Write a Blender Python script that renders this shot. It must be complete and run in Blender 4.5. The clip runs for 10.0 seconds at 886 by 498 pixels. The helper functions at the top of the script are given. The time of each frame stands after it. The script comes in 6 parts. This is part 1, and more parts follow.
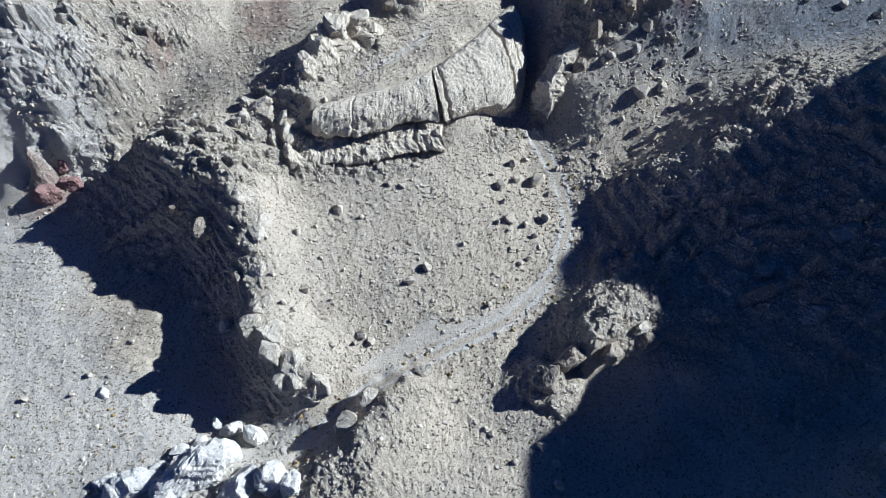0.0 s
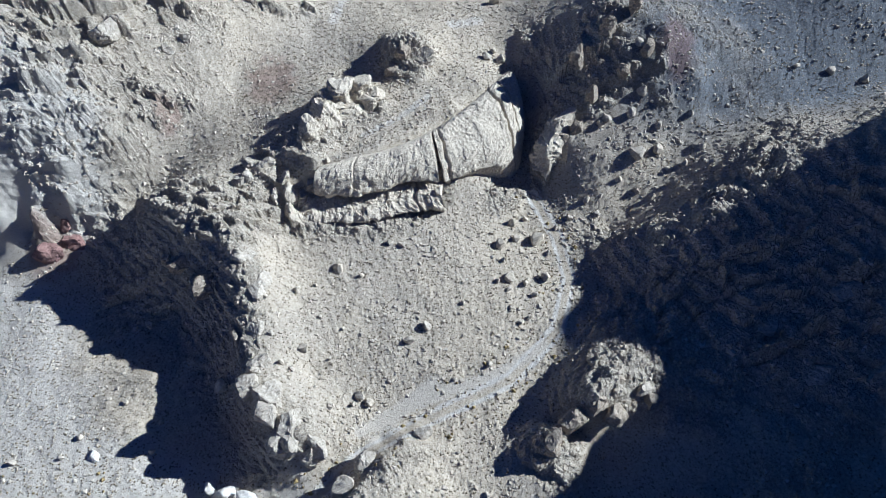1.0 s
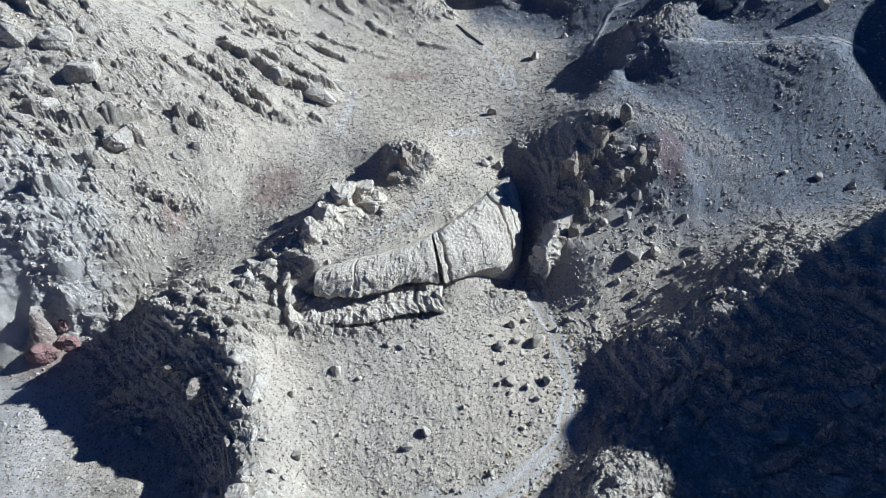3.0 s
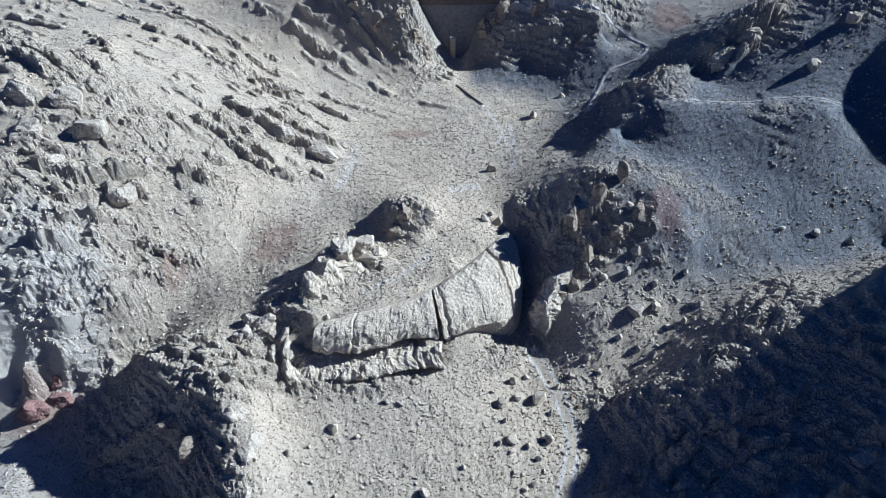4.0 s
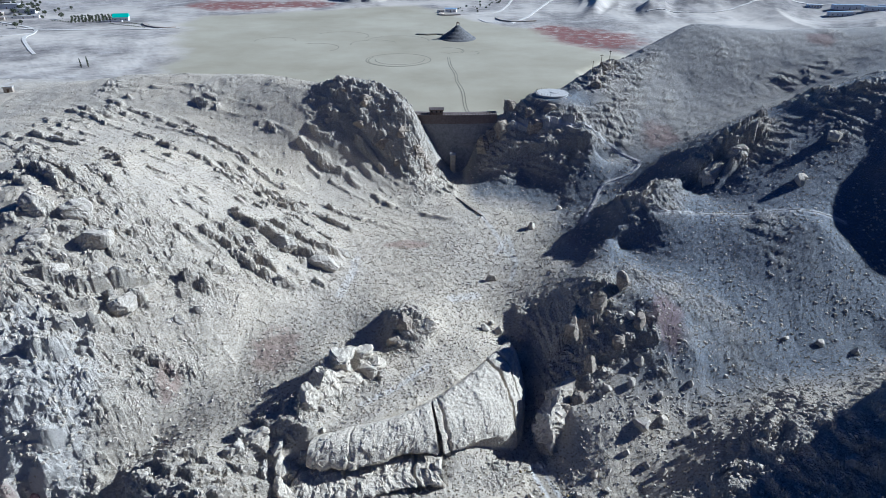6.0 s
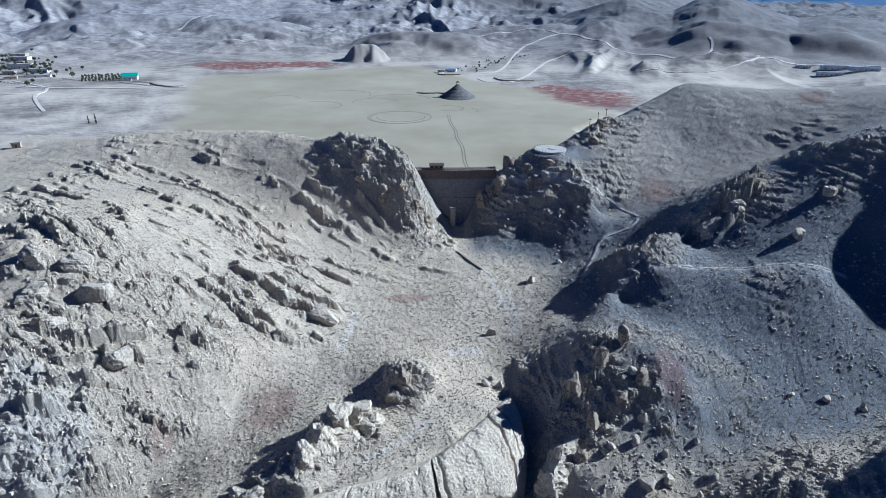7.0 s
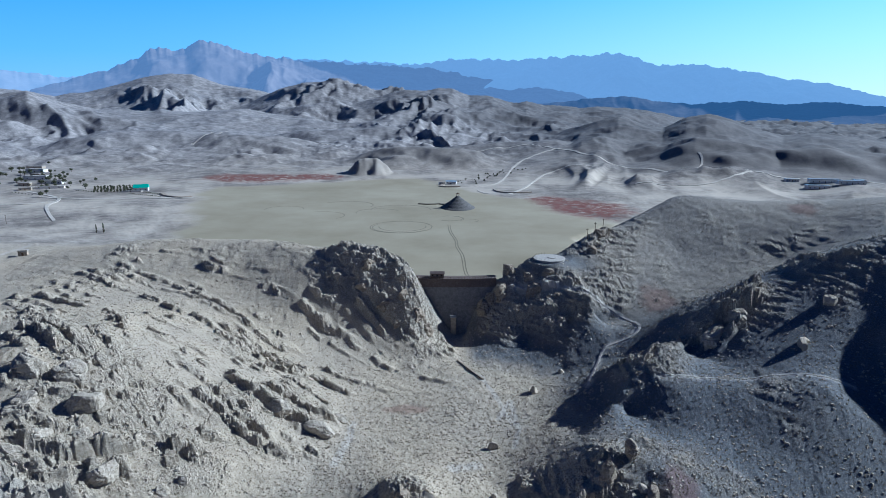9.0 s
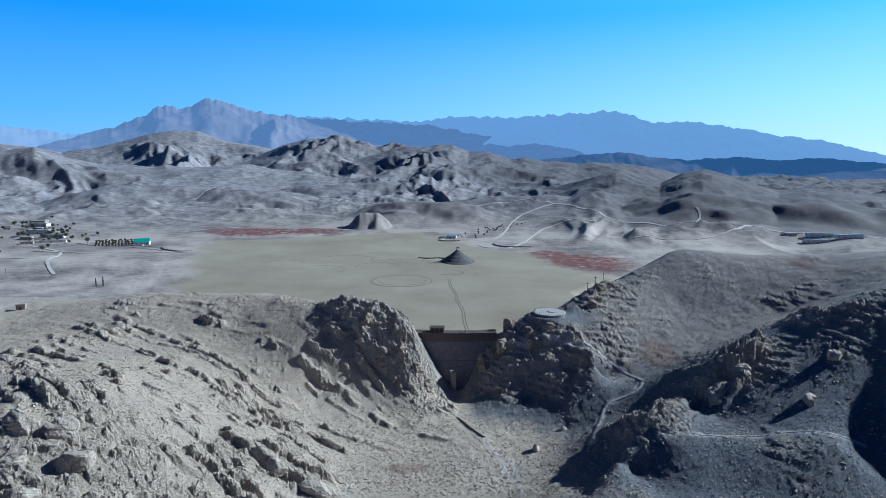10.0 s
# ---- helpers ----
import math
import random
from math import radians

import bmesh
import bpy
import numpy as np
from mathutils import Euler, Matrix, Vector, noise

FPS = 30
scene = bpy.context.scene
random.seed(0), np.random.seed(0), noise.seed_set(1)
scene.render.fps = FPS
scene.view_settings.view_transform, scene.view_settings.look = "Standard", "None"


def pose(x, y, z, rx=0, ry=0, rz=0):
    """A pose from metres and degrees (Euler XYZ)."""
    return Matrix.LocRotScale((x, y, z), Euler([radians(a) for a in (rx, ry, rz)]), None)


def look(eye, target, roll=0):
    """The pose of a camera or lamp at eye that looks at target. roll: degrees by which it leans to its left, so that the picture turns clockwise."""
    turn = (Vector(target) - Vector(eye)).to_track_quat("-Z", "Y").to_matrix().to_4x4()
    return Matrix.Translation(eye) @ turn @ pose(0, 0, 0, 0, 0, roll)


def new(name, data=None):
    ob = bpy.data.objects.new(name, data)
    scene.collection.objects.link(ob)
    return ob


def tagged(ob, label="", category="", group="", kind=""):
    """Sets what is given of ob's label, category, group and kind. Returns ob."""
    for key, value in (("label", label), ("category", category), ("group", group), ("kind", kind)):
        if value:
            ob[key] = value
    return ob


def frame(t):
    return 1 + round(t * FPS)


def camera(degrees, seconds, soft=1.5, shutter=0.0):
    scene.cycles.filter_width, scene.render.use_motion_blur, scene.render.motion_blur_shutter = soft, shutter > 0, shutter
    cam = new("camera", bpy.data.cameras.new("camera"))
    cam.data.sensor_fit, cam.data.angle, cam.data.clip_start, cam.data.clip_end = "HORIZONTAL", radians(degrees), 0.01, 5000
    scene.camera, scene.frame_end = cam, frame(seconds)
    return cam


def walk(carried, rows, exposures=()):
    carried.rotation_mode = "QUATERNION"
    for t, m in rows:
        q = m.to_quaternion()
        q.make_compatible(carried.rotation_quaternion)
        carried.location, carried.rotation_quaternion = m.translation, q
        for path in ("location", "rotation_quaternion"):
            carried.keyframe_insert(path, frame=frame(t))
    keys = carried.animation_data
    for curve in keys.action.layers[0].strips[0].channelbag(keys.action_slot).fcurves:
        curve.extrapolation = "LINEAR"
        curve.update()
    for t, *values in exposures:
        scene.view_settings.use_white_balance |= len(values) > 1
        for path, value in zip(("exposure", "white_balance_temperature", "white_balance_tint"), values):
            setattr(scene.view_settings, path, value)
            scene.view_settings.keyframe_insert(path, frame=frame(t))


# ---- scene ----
# A drone hovers over a dry gorge below a dam and slowly lifts its gaze to a dry lake and mountains.
EYE = Vector((0, 0, 95))


def aim(pitch, yaw, roll):
    p, w = radians(pitch), radians(yaw)
    return look(EYE, EYE + Vector((math.cos(p) * math.sin(w), math.cos(p) * math.cos(w), math.sin(p))), roll)


cam = camera(71.43, 10.0, soft=0.55)
walk(cam, [
    (0.0, aim(-58.13, -0.03, -0.37)), (0.5, aim(-55.32, 0.02, -0.30)), (1.0, aim(-52.67, 0.05, -0.24)),
    (1.5, aim(-50.35, 0.07, -0.16)), (2.0, aim(-48.08, 0.11, -0.12)), (2.5, aim(-45.73, 0.10, -0.12)),
    (4.0, aim(-38.16, 0.12, 0.03)), (4.5, aim(-35.60, 0.12, 0.06)), (5.0, aim(-33.09, 0.12, 0.08)),
    (5.5, aim(-30.55, 0.10, 0.09)), (7.0, aim(-23.04, 0.08, 0.18)), (7.5, aim(-20.52, 0.05, 0.18)),
    (8.0, aim(-18.01, 0.04, 0.21)), (8.5, aim(-15.51, 0.0, 0.25)), (9.0, aim(-13.01, 0.0, 0.29)),
    (9.5, aim(-10.51, -0.01, 0.28)), (10.0, aim(-8.00, -0.02, 0.30)),
], exposures=[(0.0, 0.63, 5220, 6), (5.5, 0.65, 5040, 6), (7.5, 0.50, 4980, 5), (10.0, 0.10, 5000, 4)])

# ---- light ----
SUN_AZ, SUN_EL = radians(74), radians(30)
sky_world = bpy.data.worlds.new("sky")
scene.world = sky_world
sky_world.use_nodes = True
wt = sky_world.node_tree
sky = wt.nodes.new("ShaderNodeTexSky")
sky.sky_type, sky.sun_disc = "NISHITA", False
sky.sun_elevation, sky.sun_rotation = SUN_EL, SUN_AZ
sky.altitude, sky.air_density, sky.dust_density, sky.ozone_density = 1900, 1.0, 0.5, 3.0
wt.nodes["Background"].inputs[1].default_value = 0.0155
clear = wt.nodes.new("ShaderNodeMix")
clear.data_type, clear.blend_type = "RGBA", "MULTIPLY"
clear.inputs[0].default_value = 1.0
clear.inputs[7].default_value = (0.36, 0.82, 1.75, 1)
wt.links.new(sky.outputs[0], clear.inputs[6])
wt.links.new(clear.outputs[2], wt.nodes["Background"].inputs[0])
sun_data = bpy.data.lights.new("sun", "SUN")
sun_data.energy, sun_data.angle, sun_data.color = 5.0, radians(0.5), (1.0, 0.955, 0.89)
sun = new("sun", sun_data)
sun.matrix_world = look(Vector((math.sin(SUN_AZ) * math.cos(SUN_EL), math.cos(SUN_AZ) * math.cos(SUN_EL), math.sin(SUN_EL))) * 300, (0, 0, 0))


# ---- node helpers ----
class Mat:
    """A small wrapper round a node material."""

    def __init__(self, name, rough=0.9):
        self.m = bpy.data.materials.new(name)
        self.m.use_nodes = True
        self.t = self.m.node_tree
        self.b = self.t.nodes["Principled BSDF"]
        self.b.inputs["Roughness"].default_value = rough
        self.b.inputs["Specular IOR Level"].default_value = 0.25

    def n(self, kind, **inputs):
        node = self.t.nodes.new(kind)
        for key, value in inputs.items():
            self.put(node.inputs[key.replace("_", " ")], value)
        return node

    def put(self, socket, value):
        if isinstance(value, bpy.types.NodeSocket):
            self.t.links.new(value, socket)
        else:
            socket.default_value = value

    def length(self, vec):
        x = self.n("ShaderNodeVectorMath")
        x.operation = "LENGTH"
        self.put(x.inputs[0], vec)
        return x.outputs["Value"]

    def place(self):
        return self.n("ShaderNodeNewGeometry").outputs["Position"]

    def local(self):
        return self.n("ShaderNodeTexCoord").outputs["Object"]

    def noise(self, vec, scale, detail=6.0, rough=0.6, distortion=0.0):
        return self.n("ShaderNodeTexNoise", Vector=vec, Scale=scale, Detail=detail, Roughness=rough, Distortion=distortion).outputs["Fac"]

    def ramp(self, fac, *stops):
        r = self.n("ShaderNodeValToRGB", Fac=fac)
        els = r.color_ramp.elements
        while len(els) < len(stops):
            els.new(0.5)
        for el, (pos, col) in zip(els, stops):
            el.position = pos
            el.color = (*col, 1) if len(col) == 3 else col
        return r.outputs["Color"]

    def step(self, fac, a, b):
        r = self.n("ShaderNodeMapRange", Value=fac)
        r.inputs["From Min"].default_value, r.inputs["From Max"].default_value = a, b
        return r.outputs["Result"]

    def mix(self, fac, a, b, blend="MIX"):
        x = self.n("ShaderNodeMix")
        x.data_type, x.blend_type = "RGBA", blend
        self.put(x.inputs[0], fac)
        self.put(x.inputs[6], (*a, 1) if isinstance(a, tuple) and len(a) == 3 else a)
        self.put(x.inputs[7], (*b, 1) if isinstance(b, tuple) and len(b) == 3 else b)
        return x.outputs[2]

    def math(self, op, a, b=0.0):
        x = self.n("ShaderNodeMath")
        x.operation = op
        self.put(x.inputs[0], a)
        self.put(x.inputs[1], b)
        return x.outputs[0]

    def colour(self, value):
        self.put(self.b.inputs["Base Color"], (*value, 1) if isinstance(value, tuple) and len(value) == 3 else value)
        return self

    def bump(self, height, strength=0.6, distance=0.2, after=None):
        x = self.n("ShaderNodeBump", Height=height, Strength=strength, Distance=distance)
        if after:
            self.put(x.inputs["Normal"], after)
        self.put(self.b.inputs["Normal"], x.outputs[0])
        return x.outputs[0]


# ---- numeric noise for landforms ----
_shuffle = np.random.RandomState(5)
PERM = np.concatenate([_shuffle.permutation(512)] * 3).astype(np.int32)
GX, GY = np.cos(np.arange(512) * 2.39996).astype(np.float32), np.sin(np.arange(512) * 2.39996).astype(np.float32)
LOT = _shuffle.rand(512).astype(np.float32)


def lot(ix, iy, seed):
    """A fixed random index for each whole-numbered place."""
    return PERM[PERM[(ix + seed * 37) & 511] + (iy & 511)]


def grain(x, y, seed=0):
    """Gradient noise, about -1 to 1."""
    x, y = np.asarray(x, np.float32), np.asarray(y, np.float32)
    fx, fy = np.floor(x), np.floor(y)
    ix, iy = fx.astype(np.int32), fy.astype(np.int32)
    fx, fy = x - fx, y - fy
    u, v = fx * fx * fx * (fx * (fx * 6 - 15) + 10), fy * fy * fy * (fy * (fy * 6 - 15) + 10)

    def corner(dx, dy):
        a = lot(ix + dx, iy + dy, seed)
        return GX[a] * (fx - dx) + GY[a] * (fy - dy)
    a, b, c, d = corner(0, 0), corner(1, 0), corner(0, 1), corner(1, 1)
    return 1.5 * ((a + (b - a) * u) * (1 - v) + (c + (d - c) * u) * v)


def fbm(x, y, size, octaves=4, seed=0, gain=0.5):
    total, amp = 0, 1.0
    for o in range(octaves):
        total = total + amp * grain(x / size + 17.3 * o, y / size - 9.1 * o, seed + o)
        size, amp = size / 2.03, amp * gain
    return total


def ridged(x, y, size, octaves=4, seed=0, gain=0.5):
    total, amp = 0, 1.0
    for o in range(octaves):
        total = total + amp * (1 - 2 * np.abs(grain(x / size + 5.7 * o, y / size + 3.3 * o, seed + o)))
        size, amp = size / 2.1, amp * gain
    return total


def cells(x, y, size, seed=0):
    """Distance to the nearest of scattered seeds, and that seed's own random number."""
    x, y = np.asarray(x / size, np.float32), np.asarray(y / size, np.float32)
    fx, fy = np.floor(x), np.floor(y)
    ix, iy = fx.astype(np.int32), fy.astype(np.int32)
    fx, fy = x - fx, y - fy
    best, own = np.full(x.shape, 9.0, np.float32), np.zeros(x.shape, np.float32)
    for dx in (-1, 0, 1):
        for dy in (-1, 0, 1):
            a = lot(ix + dx, iy + dy, seed)
            d = (dx + LOT[a] - fx) ** 2 + (dy + LOT[(a * 7 + 3) & 511] - fy) ** 2
            near = d < best
            best = np.where(near, d, best)
            own = np.where(near, LOT[(a * 13 + 11) & 511], own)
    return np.sqrt(best), own


def smooth(a, b, x):
    t = np.clip((x - a) / (b - a), 0, 1)
    return t * t * (3 - 2 * t)


# ---- landforms: crest lines, foot lines and stream lines, each (x, y, z), with how rocky it is ----
FORMS = []


def form(name, rock, *pts):
    FORMS.append((name, rock, pts))


# forms begin
form("stream", 0.1, (7, 320, -20), (17, 262, -22), (24, 209, -24.5), (18, 189, -26), (19, 172, -28))
form("gorge_floor", 0.6, (24, 167, -33), (25, 151, -40), (22, 134, -43))
form("lower_stream", 0, (27, 122, -44), (34, 95, -46), (30, 79, -47), (17, 68, -48.5), (-4, 59, -50), (-20, 50, -51), (-32, 40, -52.5), (-47, 35, -54), (-73, 41, -55), (-99, 40, -55.5), (-134, 37, -56))
form("wadi_left", 0.1, (-130, 63, -57), (-107, 62, -56), (-112, 85, -54.5), (-117, 101, -52), (-150, 96, -53))
form("bowl_head", 0.2, (-44, 100, -39.5), (-35, 105, -39.5), (-21, 107, -40), (-4, 110, -40.5), (11, 116, -42))
form("bowl_mid", 0.05, (-38, 86, -41), (-21, 85, -43.5), (-1, 87, -44.5), (18, 91, -45))
form("bowl_low", 0.05, (-32, 68, -46), (-15, 68, -47.2), (2, 71, -47.2))
form("knob", 1, (-14, 166, -18), (-8, 166, -17.5))
form("knob_foot", 0.3, (-18, 161, -25.3), (-11, 156, -25.3), (-2, 161, -25), (1, 170, -24.8))
form("left_ridge", 0.75, (-78, 110, -28.5), (-56, 102, -29), (-49, 89, -34.5), (-48, 76, -38.5), (-46, 64, -40), (-40, 56, -41.5), (-33, 52, -44))
form("left_cliff_foot", 0.7, (-97, 110, -49), (-91, 98, -52), (-75, 89, -53.5), (-63, 74, -55), (-55, 59, -56), (-42, 46, -55))
form("scree_fan", 0.1, (-66, 76, -51.5), (-76, 71, -52.5), (-88, 66, -54.5), (-80, 60, -54.5))
form("spur_end_foot", 0.5, (-25, 47, -51))
form("terrace_edge", 0.3, (-45, 120, -30), (-36, 120, -30.5), (-27, 122, -30), (-17, 127, -29.5), (-4, 136, -28.5), (10, 148, -28), (23, 160, -28.5))
form("terrace_shelf", 0.3, (-36, 118, -37), (-19, 122, -37), (-1, 124, -38))
form("terrace_block_foot", 0.4, (3, 119, -39.5), (13, 125, -40), (21, 134, -41.5))
form("terrace_dome", 0.2, (3, 134, -31.5), (13, 143, -31.5))
form("terrace_mid", 0, (-29, 127, -27.2), (-23, 131, -26.8), (-4, 142, -25.7), (8, 145, -25.5))
form("terrace_top", 0, (-28, 122, -27.4), (-16, 129, -26.9), (-7, 135, -26.3), (-15, 138, -26.5), (-0, 147, -25.7))
form("ledge_lip", 0.3, (-32, 115, -38), (-19, 119, -38.5), (-2, 122, -39))
form("terrace_foot", 0.6, (-42, 108, -38.5), (-30, 108, -39), (-18, 110, -39.5), (-5, 114, -40), (18, 126, -41.5))
form("terrace_back", 0.2, (-11, 150, -25), (11, 159, -25), (20, 161, -26.5))
form("rib", 1, (-36, 122, -25.5), (-35, 137, -23), (-28, 147, -22.5), (-19, 144, -24))
form("rib_foot_right", 0.3, (-32, 126, -27), (-24, 138, -26.5), (-16, 150, -25.8))
form("rib_foot_left", 0.2, (-58, 130, -30), (-48, 142, -27.5), (-42, 153, -25.5), (-26, 163, -25))
form("basin", 0, (-44, 182, -25), (-30, 196, -24.5), (-9, 193, -25), (2, 212, -24), (12, 239, -22.5))
form("scree_saddle", 0.3, (-64, 165, -25.5), (-70, 145, -30), (-82, 132, -37), (-91, 122, -43))
form("pale_cliff_top", 0.8, (-129, 129, -20), (-118, 129, -20), (-107, 135, -19), (-95, 133, -25))
form("pale_cliff_low", 0.8, (-127, 114, -34), (-116, 114, -34), (-107, 118, -34), (-98, 121, -40))
form("pale_foot", 0.5, (-130, 110, -48), (-119, 114, -47), (-105, 116, -46))
form("ledges", 0.6, (-128, 162, 2), (-104, 169, -2), (-85, 178, -10), (-76, 166, -17), (-123, 151, -5), (-97, 160, -11), (-77, 156, -23))
form("hill_left_mid", 0.35, (-142, 189, 16), (-128, 210, 16), (-107, 208, 8), (-79, 217, -5), (-41, 217, -22.5))
form("hill_left_up", 0.3, (-220, 296, 10), (-204, 332, 16), (-174, 349, 19), (-137, 337, 22), (-96, 337, 22), (-67, 320, 22))
form("abutment_left", 1, (-53, 314, 25), (-36, 308, 24), (-21, 303, 18), (-13, 294, 9), (-10, 290, -4), (-5, 290, -17))
form("abutment_left_back", 0.5, (-68, 311, 20.5), (-55, 302, 19), (-42, 295, 14), (-27, 290, 4))
form("hill_left_slope", 0.3, (-147, 291, 9), (-107, 296, 8), (-72, 287, 5), (-50, 286, 0), (-25, 283, -10), (-59, 277, -11), (-80, 259, -12))
form("left_foot", 0.2, (4, 266, -21), (-10, 254, -22.5), (-21, 231, -23.5))
form("right_hill", 0.5, (58, 172, -8), (49, 165, -12.5), (41, 162, -19), (35, 158, -24), (66, 161, -11), (76, 150, -19))
form("gorge_right", 0.7, (28, 180, -25), (32, 152, -33), (38, 147, -31))
form("gorge_right_foot", 0.8, (21, 126, -43.5), (30, 130, -43.5))
form("right_hill_front", 0.3, (37, 137, -30), (58, 132, -32), (45, 123, -38), (48, 113, -43.5), (64, 122, -37), (74, 138, -31))
form("right_valley", 0.3, (91, 158, -19.5), (109, 152, -25), (140, 153, -24), (81, 146, -27.5))
form("right_hill_back", 0.25, (40, 216, -22), (44, 190, -17), (65, 211, -14), (73, 190, -12))
form("right_shade_slope", 0.25, (54, 258, -21), (78, 255, -12), (97, 242, -4), (113, 214, -1), (130, 192, 3), (97, 192, -6))
form("right_spur", 0.45, (55, 200, -12), (66, 209, -5), (80, 221, 0), (106, 251, 5), (137, 266, 18), (163, 264, 29), (191, 260, 40), (234, 261, 50))
form("right_gully", 0.3, (62, 287, -14), (95, 289, -3), (130, 300, 5), (178, 317, 17), (212, 317, 31))
form("abutment_right", 0.6, (28, 316, 3), (38, 326, 7), (48, 331, 13), (63, 334, 14.5), (94, 366, 21))
form("abutment_right_face", 0.7, (18, 311, -2), (19, 297, -15), (33, 299, -4), (41, 289, -15), (72, 285, 1), (74, 306, 6))
form("pad_ground", 0.3, (48, 321, 15.2), (56, 314, 15), (65, 319, 15.4), (62, 326, 15.6))
form("right_skyline", 0.25, (110, 384, 22), (150, 408, 30), (188, 394, 34), (238, 386, 38), (272, 375, 42), (314, 334, 50))
form("right_mid", 0.3, (131, 336, 17), (177, 334, 24), (216, 333, 34))
form("dark_spur_crest", 0.7, (47, 103, -41), (60, 106, -33), (75, 110, -26), (94, 119, -20), (113, 121, -15), (140, 123, -5))
form("dark_spur_face", 0.9, (53, 84, -44), (68, 89, -37), (89, 96, -30), (111, 100, -24), (128, 91, -18))
form("dark_spur_low", 0.8, (57, 56, -47), (79, 66, -43), (108, 72, -37), (125, 61, -34))
form("lit_knoll", 0.9, (45, 70, -39), (34, 58, -36), (25, 52, -40), (21, 45, -47.5))
form("dark_floor", 0.4, (38, 35, -50), (67, 40, -49), (102, 44, -46), (20, 57, -49.3), (35, 81, -47), (44, 95, -46.2))
form("small_hill", 0.8, (-9, 53, -47.5), (-13, 47, -44.5), (-19, 39, -44), (-27, 31, -46))
form("small_hill_right", 0.2, (5, 48, -48.5), (2, 36, -48), (14, 29, -49), (-8, 25, -47))
form("small_hill_foot", 0.4, (-24, 43, -51.5), (-34, 34, -53))
form("white_rocks", 0.9, (-52, 31, -51.5), (-39, 30, -51.5), (-69, 28, -52.5))
# forms end
# the ground that the drone never looks at: behind it, to the sides, and under the lake
form("behind", 0.2, (-260, -60, -45), (-120, -90, -52), (0, -90, -50), (120, -80, -44), (260, -40, -25))
form("behind_far", 0.2, (-400, -300, -20), (0, -350, -40), (400, -300, 0))
form("side_left", 0.3, (-300, 40, -48), (-260, 140, -20), (-300, 260, 15), (-420, 380, 10))
form("sun_hill", 0.5, (224, 174, 4), (213, 161, 28), (208, 150, 47), (206, 134, 59), (205, 119, 57), (203, 109, 46), (202, 100, 46), (202, 89, 61), (202, 60, 63), (196, 0, 57), (185, -60, 45))
form("shoulder", 0.5, (238, 207, 46), (236, 222, 60), (242, 246, 60), (256, 276, 48))
form("valley_head", 0.3, (165, 166, -16), (190, 174, -8), (215, 184, 2), (240, 190, 10))
form("side_right", 0.4, (330, 20, 30), (340, 120, 40), (360, 220, 50), (420, 330, 45))
form("near_shore", 0.2, (-330, 470, 4), (-190, 405, 2), (-120, 385, 0), (-70, 352, 0), (-20, 325, -1), (30, 330, -1), (62, 352, 0), (110, 408, 0), (190, 420, 2), (330, 460, 10))
form("lake_bed", 0, (-200, 560, 0), (0, 450, 0), (60, 560, 0), (260, 560, 0), (-500, 600, 4), (480, 620, 3))


def knots():
    xyz, rock = [], []
    for name, r, pts in FORMS:
        gap = 2.2 if name.startswith(("terrace", "ledge")) else 6
        pts = [np.array(p, float) for p in pts]
        xyz.append(pts[0]), rock.append(r)
        for a, b in zip(pts, pts[1:]):
            k = max(1, int(np.hypot(*(b - a)[:2]) / gap))
            for i in range(1, k + 1):
                xyz.append(a + (b - a) * i / k), rock.append(r)
    return np.array(xyz), np.array(rock)


KNOT, KNOT_ROCK = knots()


def spread():
    d = np.hypot(KNOT[:, None, 0] - KNOT[None, :, 0], KNOT[:, None, 1] - KNOT[None, :, 1])
    n = len(KNOT)
    a = np.zeros((n + 3, n + 3))
    a[:n, :n] = d - 0.15 * np.eye(n)
    a[:n, n] = a[n, :n] = 1
    a[:n, n + 1] = a[n + 1, :n] = KNOT[:, 0] / 100
    a[:n, n + 2] = a[n + 2, :n] = KNOT[:, 1] / 100
    rhs = np.zeros((n + 3, 2))
    rhs[:n, 0], rhs[:n, 1] = KNOT[:, 2], KNOT_ROCK
    return np.linalg.solve(a, rhs)


WEIGHT = spread()


COARSE = 1.5
CX, CY = np.arange(-330, 331, COARSE), np.arange(-110, 501, COARSE)


def lattice():
    gx, gy = np.meshgrid(CX, CY, indexing="ij")
    x, y = gx.ravel().astype(np.float32), gy.ravel().astype(np.float32)
    out = np.empty((len(x), 2), np.float32)
    n = len(KNOT)
    kx, ky, w = KNOT[:, 0].astype(np.float32), KNOT[:, 1].astype(np.float32), WEIGHT[:n].astype(np.float32)
    for i in range(0, len(x), 4000):
        s = slice(i, i + 4000)
        dx = x[s, None] - kx
        dy = y[s, None] - ky
        out[s] = np.sqrt(dx * dx + dy * dy) @ w
    out += WEIGHT[n] + WEIGHT[n + 1] * x[:, None] / 100 + WEIGHT[n + 2] * y[:, None] / 100
    return out.reshape(*gx.shape, 2)


LATTICE = lattice()


